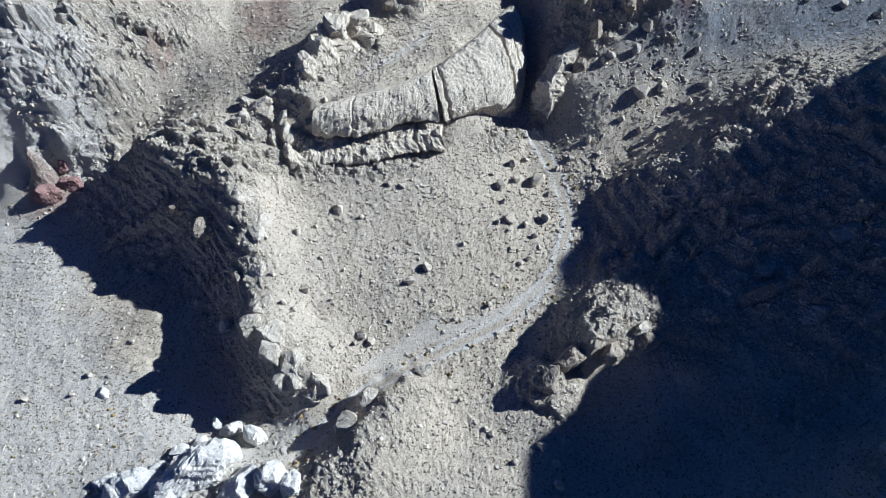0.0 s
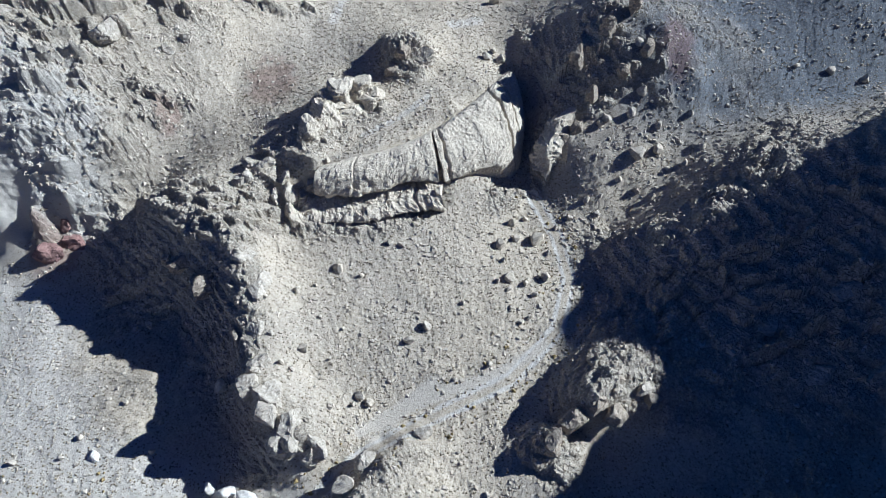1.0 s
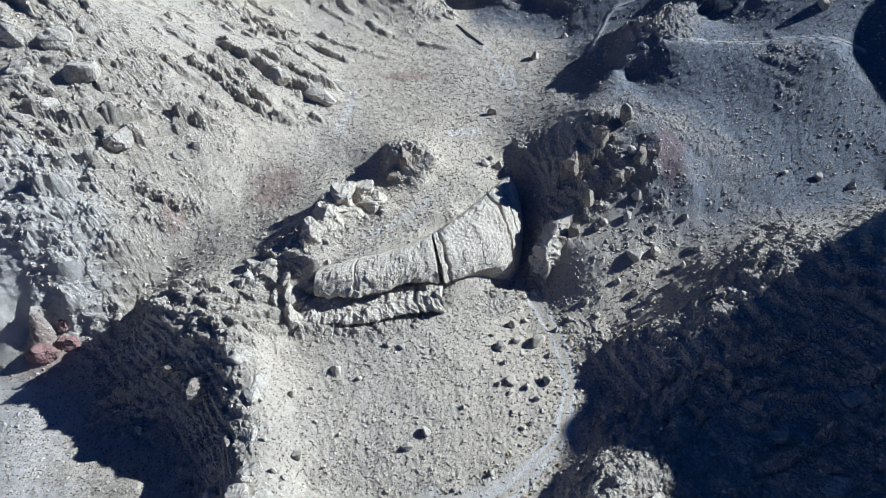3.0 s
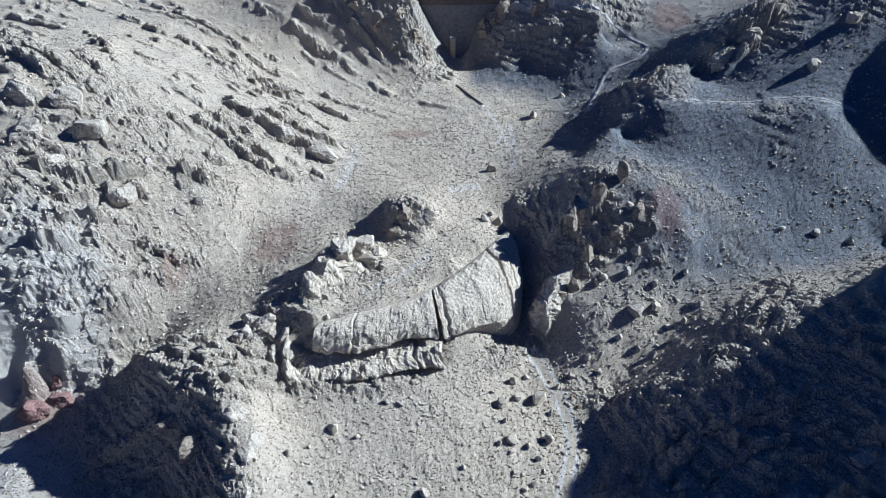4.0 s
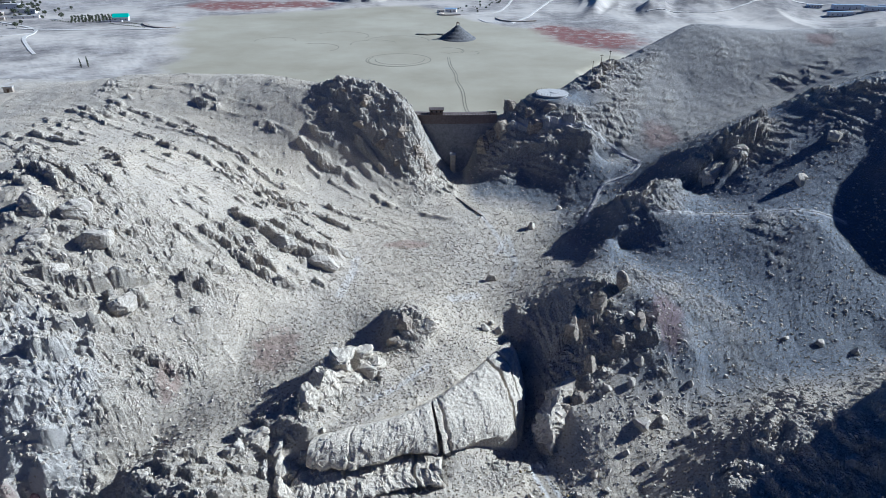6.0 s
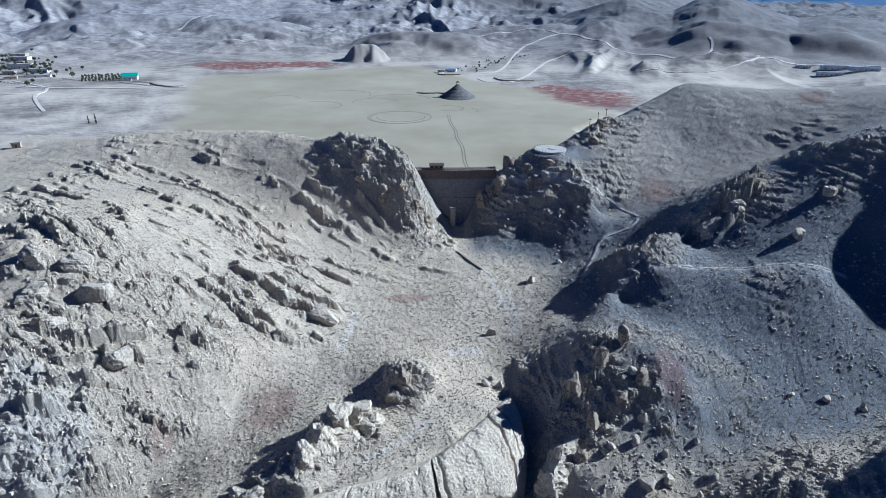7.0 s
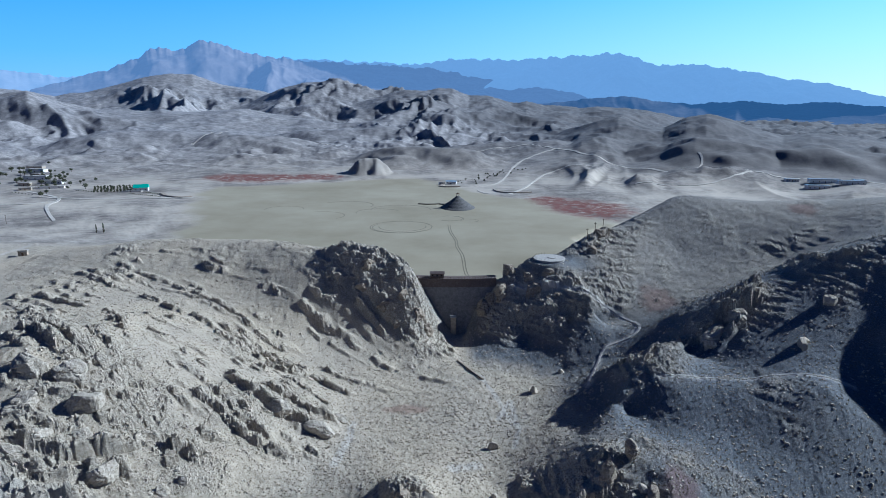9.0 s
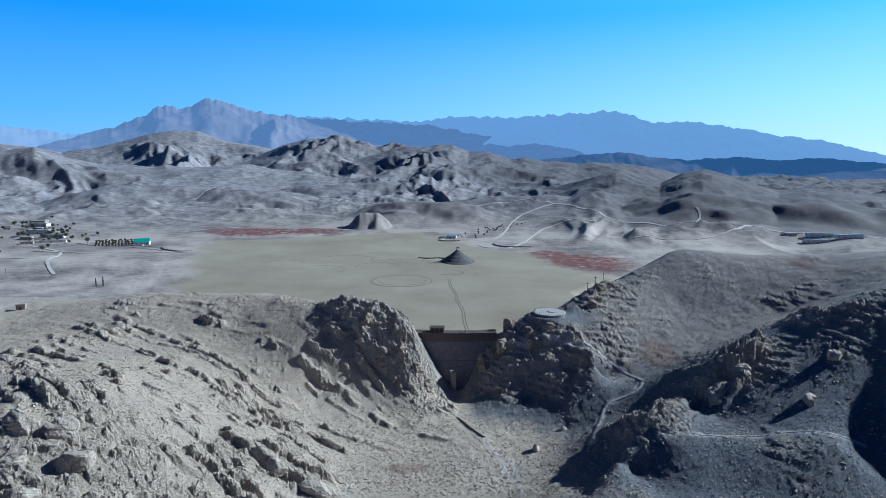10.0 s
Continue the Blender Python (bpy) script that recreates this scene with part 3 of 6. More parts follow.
# ---- materials ----
def ground_material():
    m = Mat("dry_ground", 0.95)
    p = m.place()
    za = m.n("ShaderNodeAttribute")
    za.attribute_name = "zone"
    zs = m.n("ShaderNodeSeparateColor", Color=za.outputs["Color"])
    rock, red, track = zs.outputs[0], zs.outputs[1], zs.outputs[2]
    zb = m.n("ShaderNodeAttribute")
    zb.attribute_name = "zone_far"
    zt = m.n("ShaderNodeSeparateColor", Color=zb.outputs["Color"])
    lake, far, olive = zt.outputs[0], zt.outputs[1], zt.outputs[2]
    big, mid = m.noise(p, 0.03, 5), m.noise(p, 0.22, 8, 0.7)
    grit = m.noise(p, 1.6, 10, 0.82)
    fine = m.noise(p, 4.1, 8, 0.8)
    sand = m.ramp(grit, (0.34, (0.30, 0.247, 0.178)), (0.48, (0.46, 0.395, 0.298)), (0.62, (0.60, 0.53, 0.42)))
    sand = m.mix(m.math("MULTIPLY", m.step(big, 0.42, 0.6), 0.40), sand, (0.37, 0.335, 0.285))
    stone = m.ramp(grit, (0.34, (0.21, 0.175, 0.13)), (0.48, (0.45, 0.398, 0.315)), (0.62, (0.68, 0.62, 0.52)))
    stone = m.mix(m.math("MULTIPLY", m.step(mid, 0.5, 0.66), 0.45), stone, (0.34, 0.275, 0.205))
    col = m.mix(rock, sand, stone)
    # dark blue-grey scree, with grazing shade and blue glare mixed into its colour
    scree_shade = m.ramp(grit, (0.36, (0.070, 0.074, 0.084)), (0.5, (0.135, 0.150, 0.167)), (0.62, (0.27, 0.283, 0.305)))
    col = m.mix(m.math("MULTIPLY", za.outputs["Alpha"], m.step(rock, 1.3, 0.0)), col, scree_shade)
    # tufts and stones too small to stand out singly
    tufts = m.n("ShaderNodeTexVoronoi", Vector=p, Scale=0.75)
    tuft = m.math("MULTIPLY", m.step(tufts.outputs["Distance"], 0.27, 0.17), m.step(m.noise(p, 0.35, 4, 0.6), 0.42, 0.52))
    col = m.mix(m.math("MULTIPLY", m.math("MULTIPLY", tuft, m.step(rock, 0.6, 0.1)), 0.5), col, (0.15, 0.125, 0.09))
    col = m.mix(m.math("MULTIPLY", m.step(fine, 0.55, 0.66), 0.45), col, (0.68, 0.63, 0.54))
    col = m.mix(m.math("MULTIPLY", track, 0.8), col, m.ramp(fine, (0.38, (0.47, 0.445, 0.40)), (0.62, (0.68, 0.655, 0.605))))
    mud = m.ramp(m.noise(p, 0.010, 9, 0.65), (0.35, (0.30, 0.265, 0.185)), (0.65, (0.40, 0.36, 0.265)))
    col = m.mix(lake, col, mud)
    scrub = m.noise(p, 0.045, 10, 0.78)
    dist_col = m.ramp(scrub, (0.36, (0.13, 0.115, 0.105)), (0.5, (0.25, 0.225, 0.20)), (0.64, (0.42, 0.385, 0.345)))
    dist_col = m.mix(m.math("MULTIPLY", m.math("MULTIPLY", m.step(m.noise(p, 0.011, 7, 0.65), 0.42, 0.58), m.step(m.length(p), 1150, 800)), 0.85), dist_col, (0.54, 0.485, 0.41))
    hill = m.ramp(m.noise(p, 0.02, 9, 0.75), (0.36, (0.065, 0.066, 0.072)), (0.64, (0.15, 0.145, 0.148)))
    # paler and greyer with distance: haze mixed into the far ground's colour
    haze_grey = m.ramp(scrub, (0.36, (0.17, 0.167, 0.176)), (0.5, (0.30, 0.292, 0.30)), (0.64, (0.46, 0.45, 0.448)))
    dist_col = m.mix(m.math("MULTIPLY", m.step(m.length(p), 850, 1350), 0.85), dist_col, haze_grey)
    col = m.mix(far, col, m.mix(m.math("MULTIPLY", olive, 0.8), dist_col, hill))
    col = m.mix(m.math("MULTIPLY", m.math("MULTIPLY", red, m.step(far, -0.55, 0.6)), m.step(m.mix(far, grit, m.noise(p, 0.12, 6, 0.7)), 0.36, 0.50)), col, (0.19, 0.08, 0.065))
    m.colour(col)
    flat = m.n("ShaderNodeMapping", Vector=p)
    flat.inputs["Scale"].default_value = (0.18, 0.18, 1.5)
    beds = m.noise(flat.outputs[0], 1.0, 6, 0.7)
    stones = m.n("ShaderNodeTexVoronoi", Vector=p, Scale=2.4)
    bumpy = m.math("ADD", m.noise(p, 2.2, 10, 0.85), m.math("MULTIPLY", m.math("MULTIPLY", beds, rock), 0.6))
    bumpy = m.math("SUBTRACT", bumpy, m.math("MULTIPLY", m.step(stones.outputs["Distance"], 0.0, 0.45), 0.22))
    strength = m.math("MULTIPLY", m.math("SUBTRACT", 1.0, m.math("MAXIMUM", lake, far)), m.step(rock, -0.45, 0.55))
    x = m.n("ShaderNodeBump", Height=bumpy, Strength=strength, Distance=0.75)
    m.put(m.b.inputs["Normal"], x.outputs[0])
    return m.m


GROUND = ground_material()


def stone_material(name, dark, mid, light, scale=0.9, relief=0.3):
    m = Mat(name, 0.92)
    p = m.place()
    rnd = m.n("ShaderNodeObjectInfo").outputs["Random"]
    col = m.ramp(m.noise(p, scale * 1.4, 10, 0.8, 0.3), (0.34, dark), (0.48, mid), (0.62, light))
    col = m.mix(m.math("MULTIPLY", rnd, 0.3), col, mid)
    crack = m.step(m.math("ABSOLUTE", m.math("SUBTRACT", m.noise(p, scale * 0.6, 4, 0.6, 1.2), 0.5)), 0.0, 0.02)
    col = m.mix(m.math("MULTIPLY", m.math("SUBTRACT", 1.0, crack), 0.6), col, dark)
    m.colour(col)
    flat = m.n("ShaderNodeMapping", Vector=p)
    flat.inputs["Scale"].default_value = (0.25, 0.25, 1.7)
    beds = m.noise(flat.outputs[0], 1.0, 6, 0.7)
    m.bump(m.math("ADD", m.math("ADD", m.noise(p, 1.2, 10, 0.8), m.math("MULTIPLY", crack, 0.25)), m.math("MULTIPLY", beds, 0.6)), 0.9, relief)
    return m.m


ROCK_PALE = stone_material("pale_limestone", (0.33, 0.28, 0.21), (0.53, 0.465, 0.365), (0.67, 0.61, 0.50))
ROCK_GREY = stone_material("grey_rock", (0.26, 0.225, 0.175), (0.45, 0.40, 0.325), (0.62, 0.565, 0.475))
ROCK_BROWN = stone_material("brown_rock", (0.165, 0.132, 0.096), (0.335, 0.282, 0.218), (0.48, 0.42, 0.34))

def island_material(name, *stops):
    m = Mat(name, 0.95)
    rnd = m.n("ShaderNodeNewGeometry").outputs["Random Per Island"]
    col = m.ramp(rnd, *stops)
    m.colour(m.mix(0.4, col, m.ramp(m.noise(m.place(), 3.0, 6, 0.7), (0.3, stops[0][1]), (0.7, stops[-1][1]))))
    m.bump(m.noise(m.place(), 4.0, 6, 0.7), 0.7, 0.15)
    return m.m


# ---- ground: one sheet from under the drone to the horizon ----
RED_PATCHES = []


def red_patch(x, y, rx, ry, turn=0):
    RED_PATCHES.append((x, y, rx, ry, radians(turn)))


# patches begin
red_patch(-53, 159, 9, 11)
red_patch(-114, 108, 8, 8)
red_patch(-82, 144, 4, 5)
red_patch(140, 591, 44, 55)
red_patch(112, 634, 26, 40)
red_patch(-249, 819, 75, 45)
red_patch(-173, 834, 40, 35)
red_patch(108, 295, 9, 14)
red_patch(-14, 227, 10, 4)
red_patch(70, 158, 6, 10)
red_patch(210, 356, 8, 10)
# patches end


def sheet():
    near = np.arange(24, 150, 0.42)
    mid = np.arange(150, 426, 0.7)
    lakes = np.arange(426, 850, 4.0)
    far = 850 * np.exp(np.arange(0, math.log(4800 / 850), 0.0075))
    rings = np.concatenate([[3, 8, 14, 18, 21], near, mid, lakes, far, [4800]])
    front = np.radians(np.arange(-40, 40.01, 0.115))
    side = np.radians(np.concatenate([np.arange(40.2, 76, 0.28), np.arange(77, 184, 4)]))
    az = np.concatenate([-side[::-1][1:], front, side])
    az[0] = -az[-1] + 0.0
    az = az[az < math.pi]
    az = np.unique(np.round(az, 7))
    az = az[az > az[-1] - 2 * math.pi + 0.02]
    R, A = np.meshgrid(rings, az, indexing="ij")
    x, y = (R * np.sin(A)).ravel(), (R * np.cos(A)).ravel()
    h, rock, lake, rough = terrain(x, y)
    nr, na = R.shape
    r = np.hypot(x, y)
    red = np.zeros(x.shape)
    for px, py, rx, ry, turn in RED_PATCHES:
        dx, dy = x - px, y - py
        u, v = (dx * math.cos(turn) + dy * math.sin(turn)) / rx, (-dx * math.sin(turn) + dy * math.cos(turn)) / ry
        red = np.maximum(red, smooth(1.15, 0.6, np.hypot(u, v) + 0.25 * fbm(x, y, max(4, rx * 0.3), 3, 90)))
    track = np.zeros(x.shape)
    for k, (width, pts) in enumerate(TRACKS + ROADS):
        lim = width * 3 + 6
        px, py = np.array(pts).T
        near_it = (x > px.min() - lim) & (x < px.max() + lim) & (y > py.min() - lim) & (y < py.max() + lim)
        d = off_line(x[near_it], y[near_it], pts)
        track[near_it] = np.maximum(track[near_it], smooth(width, width * 0.4, (np.abs(d - 1.5) * 2.6 if k == 0 else d) + 0.25 * width * grain(x[near_it] / 5, y[near_it] / 5, 5)) * ((0.95 if k == 0 else 0.4) if k < len(TRACKS) else 0.7))
    wash = smooth(-6, 6, within(x, y, [(-140, 20), (-42, 22), (-30, 38), (-44, 46), (-62, 50), (-92, 62), (-104, 90), (-112, 103), (-140, 104)]) + 5 * fbm(x, y, 14, 3, 92))
    chalk = smooth(-5, 6, within(x, y, [(-145, 106), (-106, 110), (-98, 120), (-96, 134), (-107, 146), (-145, 152)]) + 6 * fbm(x, y, 12, 4, 96))
    track = np.maximum(track, np.maximum(0.65 * wash, 0.8 * chalk))
    # dark scree and rock; shade is painted in where slopes turn from the sun
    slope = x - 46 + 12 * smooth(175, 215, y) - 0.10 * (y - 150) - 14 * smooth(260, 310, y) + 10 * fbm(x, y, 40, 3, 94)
    scree_shade = np.maximum(smooth(-8, 22, slope) * smooth(128, 150, y) * (1 - 0.45 * smooth(262, 300, y)), smooth(262, 285, y + 0.3 * x + 8 * fbm(x, y, 20, 3, 95)) * smooth(10, 18, x) * smooth(105, 72, x)) * (1 - smooth(440, 520, r))
    # left abutment: brown rock, with the gorge's shade added to its colour
    scree_shade = np.maximum(scree_shade, 0.75 * smooth(1.1, 0.7, np.hypot((x + 28) / 34, (y - 296) / 17) + 0.3 * fbm(x, y, 16, 3, 97)))
    i = np.arange(nr * na).reshape(nr, na)
    j = np.roll(i, -1, axis=1)
    quads = np.stack([i[:-1], i[1:], j[1:], j[:-1]], -1).reshape(-1, 4)[:, ::-1]
    me = bpy.data.meshes.new("ground")
    me.vertices.add(nr * na + 1)
    me.vertices.foreach_set("co", np.concatenate([np.stack([x, y, h], 1).ravel(), [0, 0, h[:na].mean()]]))
    hub = np.stack([i[0], j[0], np.full(na, nr * na)], 1)[:, ::-1]
    loops = np.concatenate([quads.ravel(), hub.ravel()])
    starts = np.concatenate([np.arange(len(quads)) * 4, len(quads) * 4 + np.arange(na) * 3])
    me.loops.add(len(loops))
    me.loops.foreach_set("vertex_index", loops.astype(np.int32))
    me.polygons.add(len(starts))
    me.polygons.foreach_set("loop_start", starts.astype(np.int32))
    me.update(calc_edges=True)
    me.polygons.foreach_set("use_smooth", np.concatenate([rock[quads[:, 0]] < 0.35, np.ones(na, bool)]))
    for name, a, b, c, e in (("zone", rock, red, track, scree_shade), ("zone_far", lake, smooth(375, 470, r) * (1 - lake) * (1 - smooth(7, 14, h) * (r < 560)), rough, lake)):
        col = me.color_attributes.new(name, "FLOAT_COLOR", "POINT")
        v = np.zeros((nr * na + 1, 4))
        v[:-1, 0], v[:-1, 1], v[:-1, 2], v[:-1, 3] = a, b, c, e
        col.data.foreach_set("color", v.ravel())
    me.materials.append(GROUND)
    return tagged(new("ground", me), "dry stony ground of a gorge, lake bed and plain", "ground", kind="structure")


sheet()


# ---- far mountains ----
def mountain_range(name, label, material, distance, depth, seed, gully, crest):
    """A range that rises from the plain; crest: (azimuth in degrees, height over the lake's level)."""
    az = np.radians(np.arange(crest[0][0], crest[-1][0], 0.09))
    top = np.interp(np.degrees(az), [c[0] for c in crest], [c[1] for c in crest])
    jag = 0.035 * fbm(np.degrees(az) * 100, 0 * az + seed, 90, 4, seed, 0.6)
    u = np.linspace(0, 1, 90)
    U, A = np.meshgrid(u, az, indexing="ij")
    T = top * (1 + jag * U ** 8)
    side, dn = A * distance / gully, U * depth * 0.9 / gully
    bend = 0.8 * grain(side * 0.35, dn * 0.35, seed + 3)
    spur = 1 - np.abs(grain(side * 0.20 + 0.5 * bend, dn * 0.11, seed)) * 2.4
    rill = 1 - np.abs(grain(side * 0.75 + bend, dn * 0.30, seed + 1)) * 2.4
    wash = 1 - np.abs(grain(side * 1.9 + bend, dn * 0.8, seed + 2)) * 2.4
    cut = smooth(-0.15, 0.45, fbm(side * 0.16, dn * 0.22, 1, 2, seed + 5)) * smooth(0.15, 0.6, U)
    r = distance - depth * 0.9 * (1 - U) * (1 + 0.3 * spur)
    x, y = r * np.sin(A), r * np.cos(A)
    belly = np.sin(np.clip(U, 0, 1) * math.pi) ** 0.8
    low = 0.016 * np.maximum(0, distance - depth - 760) - 14
    z = low + (T - low) * U ** 1.35 + (T - low) * belly * (0.13 * spur + cut * (0.085 * rill + 0.035 * wash) + 0.07 * fbm(x, y, gully * 1.6, 4, seed + 7))
    z += (U > 0.97) * 0.012 * T * fbm(x, y, gully, 3, seed + 9)
    me = bpy.data.meshes.new(name)
    i = np.arange(U.size).reshape(U.shape)
    quads = np.stack([i[:-1, :-1], i[:-1, 1:], i[1:, 1:], i[1:, :-1]], -1).reshape(-1, 4)
    me.from_pydata(np.stack([x, y, z], -1).reshape(-1, 3).tolist(), [], quads.tolist())
    me.polygons.foreach_set("use_smooth", np.ones(len(quads), bool))
    me.materials.append(material)
    return tagged(new(name, me), label, "mountain range", kind="structure")


def distant_material(name, dark, light, haze_tint, share):
    """Bare rock of a far backdrop, paled by haze put in as a blue glow."""
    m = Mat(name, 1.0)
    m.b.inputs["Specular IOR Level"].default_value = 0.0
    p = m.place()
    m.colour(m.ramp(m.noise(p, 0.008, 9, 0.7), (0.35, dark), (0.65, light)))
    m.b.inputs["Emission Color"].default_value = (*haze_tint, 1)
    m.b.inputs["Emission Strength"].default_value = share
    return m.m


def sky_backdrop():
    """The bright band of sky low over the horizon, far behind the mountains."""
    m = Mat("low_sky", 1.0)
    p = m.n("ShaderNodeSeparateXYZ", Vector=m.place())
    up = m.step(p.outputs["Z"], 0, 1500)
    left = m.ramp(up, (0.0, (0.30, 0.52, 0.76)), (0.3, (0.16, 0.42, 0.78)), (0.75, (0.05, 0.27, 0.72)))
    right = m.ramp(up, (0.0, (0.78, 0.88, 0.86)), (0.35, (0.50, 0.80, 0.93)), (0.8, (0.16, 0.55, 0.92)))
    side = m.math("POWER", m.step(p.outputs["X"], -3400, 3100), 1.6)
    m.colour((0.0, 0.0, 0.0))
    m.b.inputs["Specular IOR Level"].default_value = 0
    m.put(m.b.inputs["Emission Color"], m.mix(side, left, right))
    m.b.inputs["Emission Strength"].default_value = 1.05
    bm = bmesh.new()
    last = None
    for i in range(61):
        a = radians(-50 + i * 100 / 60)
        pair = [bm.verts.new((4900 * math.sin(a), 4900 * math.cos(a), z)) for z in (-60, 1390)]
        if last:
            bm.faces.new((last[0], last[1], pair[1], pair[0]))
        last = pair
    me = bpy.data.meshes.new("sky_backdrop")
    bm.to_mesh(me)
    bm.free()
    me.materials.append(m.m)
    tagged(new("sky_backdrop", me), "clear blue sky paling towards the horizon", "sky", kind="structure")


sky_backdrop()

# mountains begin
BLUE_FAR = distant_material("mountain_haze_glow", (0.09, 0.085, 0.085), (0.15, 0.14, 0.135), (0.25, 0.43, 0.70), 0.66)
BLUE_PEAK = distant_material("peak_rock_haze_glow", (0.07, 0.062, 0.06), (0.15, 0.13, 0.12), (0.22, 0.36, 0.62), 0.50)
BLUE_RIDGE = distant_material("ridge_rock_haze_glow", (0.055, 0.055, 0.06), (0.11, 0.105, 0.105), (0.10, 0.24, 0.50), 0.34)
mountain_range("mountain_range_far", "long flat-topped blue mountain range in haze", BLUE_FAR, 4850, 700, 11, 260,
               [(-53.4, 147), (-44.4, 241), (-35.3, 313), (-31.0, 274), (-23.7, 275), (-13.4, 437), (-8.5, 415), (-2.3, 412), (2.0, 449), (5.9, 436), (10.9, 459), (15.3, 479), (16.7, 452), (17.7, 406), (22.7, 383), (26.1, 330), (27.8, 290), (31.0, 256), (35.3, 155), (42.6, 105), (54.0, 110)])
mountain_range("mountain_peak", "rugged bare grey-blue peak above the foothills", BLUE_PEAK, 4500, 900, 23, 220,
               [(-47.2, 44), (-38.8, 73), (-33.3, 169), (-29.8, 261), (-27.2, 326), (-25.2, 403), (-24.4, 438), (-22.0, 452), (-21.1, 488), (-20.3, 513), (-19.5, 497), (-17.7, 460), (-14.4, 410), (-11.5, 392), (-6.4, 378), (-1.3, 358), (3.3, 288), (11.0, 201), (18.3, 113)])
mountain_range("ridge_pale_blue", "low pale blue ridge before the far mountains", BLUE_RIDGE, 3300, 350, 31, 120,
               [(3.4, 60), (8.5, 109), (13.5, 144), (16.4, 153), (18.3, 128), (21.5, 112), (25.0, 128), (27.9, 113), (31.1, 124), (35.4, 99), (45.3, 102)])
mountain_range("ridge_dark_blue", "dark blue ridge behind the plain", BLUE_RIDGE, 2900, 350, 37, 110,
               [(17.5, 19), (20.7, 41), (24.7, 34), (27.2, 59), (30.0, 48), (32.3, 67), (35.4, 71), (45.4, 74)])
# mountains end


# ---- building blocks for things ----
def part(name, bm, material, parent=None, label="", smooth_faces=False):
    me = bpy.data.meshes.new(name)
    bm.to_mesh(me)
    bm.free()
    for poly in me.polygons:
        poly.use_smooth = smooth_faces
    me.materials.append(material)
    ob = new(name, me)
    ob.parent = parent
    if label:
        ob["label"] = label
    return ob


def empty(name, m, label, category, group=""):
    ob = new(name)
    ob.empty_display_size = 0.5
    ob.matrix_world = m
    return tagged(ob, label, category, group)


def box(bm, x0, x1, y0, y1, z0, z1):
    vs = [bm.verts.new((x, y, z)) for z in (z0, z1) for x, y in ((x0, y0), (x1, y0), (x1, y1), (x0, y1))]
    for q in ((3, 2, 1, 0), (4, 5, 6, 7), (0, 1, 5, 4), (1, 2, 6, 5), (2, 3, 7, 6), (3, 0, 4, 7)):
        bm.faces.new([vs[i] for i in q])
    return vs


def ground_at(x, y):
    return float(terrain(np.array([x]), np.array([y]), math.hypot(x, y) < 420)[0][0])


def rock_mesh(name, seed, material, level=3, cuts=9, rough=0.09, soft=0.75):
    """An angular boulder about one metre in half width."""
    rnd = random.Random(seed)
    bm = bmesh.new()
    bmesh.ops.create_icosphere(bm, subdivisions=level, radius=1)
    planes = []
    for _ in range(cuts):
        n = Vector((rnd.gauss(0, 1), rnd.gauss(0, 1), rnd.gauss(0, 0.8))).normalized()
        planes.append((n, rnd.uniform(soft - 0.2, soft + 0.12)))
    off = Vector((seed * 3.7, seed * 1.3, 0))
    for v in bm.verts:
        for n, d in planes:
            over = v.co.dot(n) - d
            if over > 0:
                v.co -= n * over * 0.94
        v.co += v.co.normalized() * (rough * noise.noise(v.co * 2.2 + off) + rough * 0.6 * noise.noise(v.co * 5 + off))
    me = bpy.data.meshes.new(name)
    bm.to_mesh(me)
    bm.free()
    me.materials.append(material)
    return me


# ---- crags and boulders ----
ROCK_WHITE = stone_material("white_limestone", (0.44, 0.415, 0.37), (0.64, 0.61, 0.555), (0.74, 0.715, 0.66))
ROCK_RED = stone_material("red_rock", (0.15, 0.085, 0.075), (0.27, 0.16, 0.14), (0.36, 0.25, 0.22))
CRAG_KINDS = {
    "pale": (ROCK_PALE, "weathered pale limestone outcrop with bedding cracks"),
    "grey": (ROCK_GREY, "rugged grey rock outcrop on the hillside"),
    "brown": (ROCK_BROWN, "dark brown layered rock crag"),
    "white": (ROCK_WHITE, "smooth white limestone rock beside the dry wadi"),
    "red": (ROCK_RED, "reddish rock outcrop at the foot of a slope"),
}


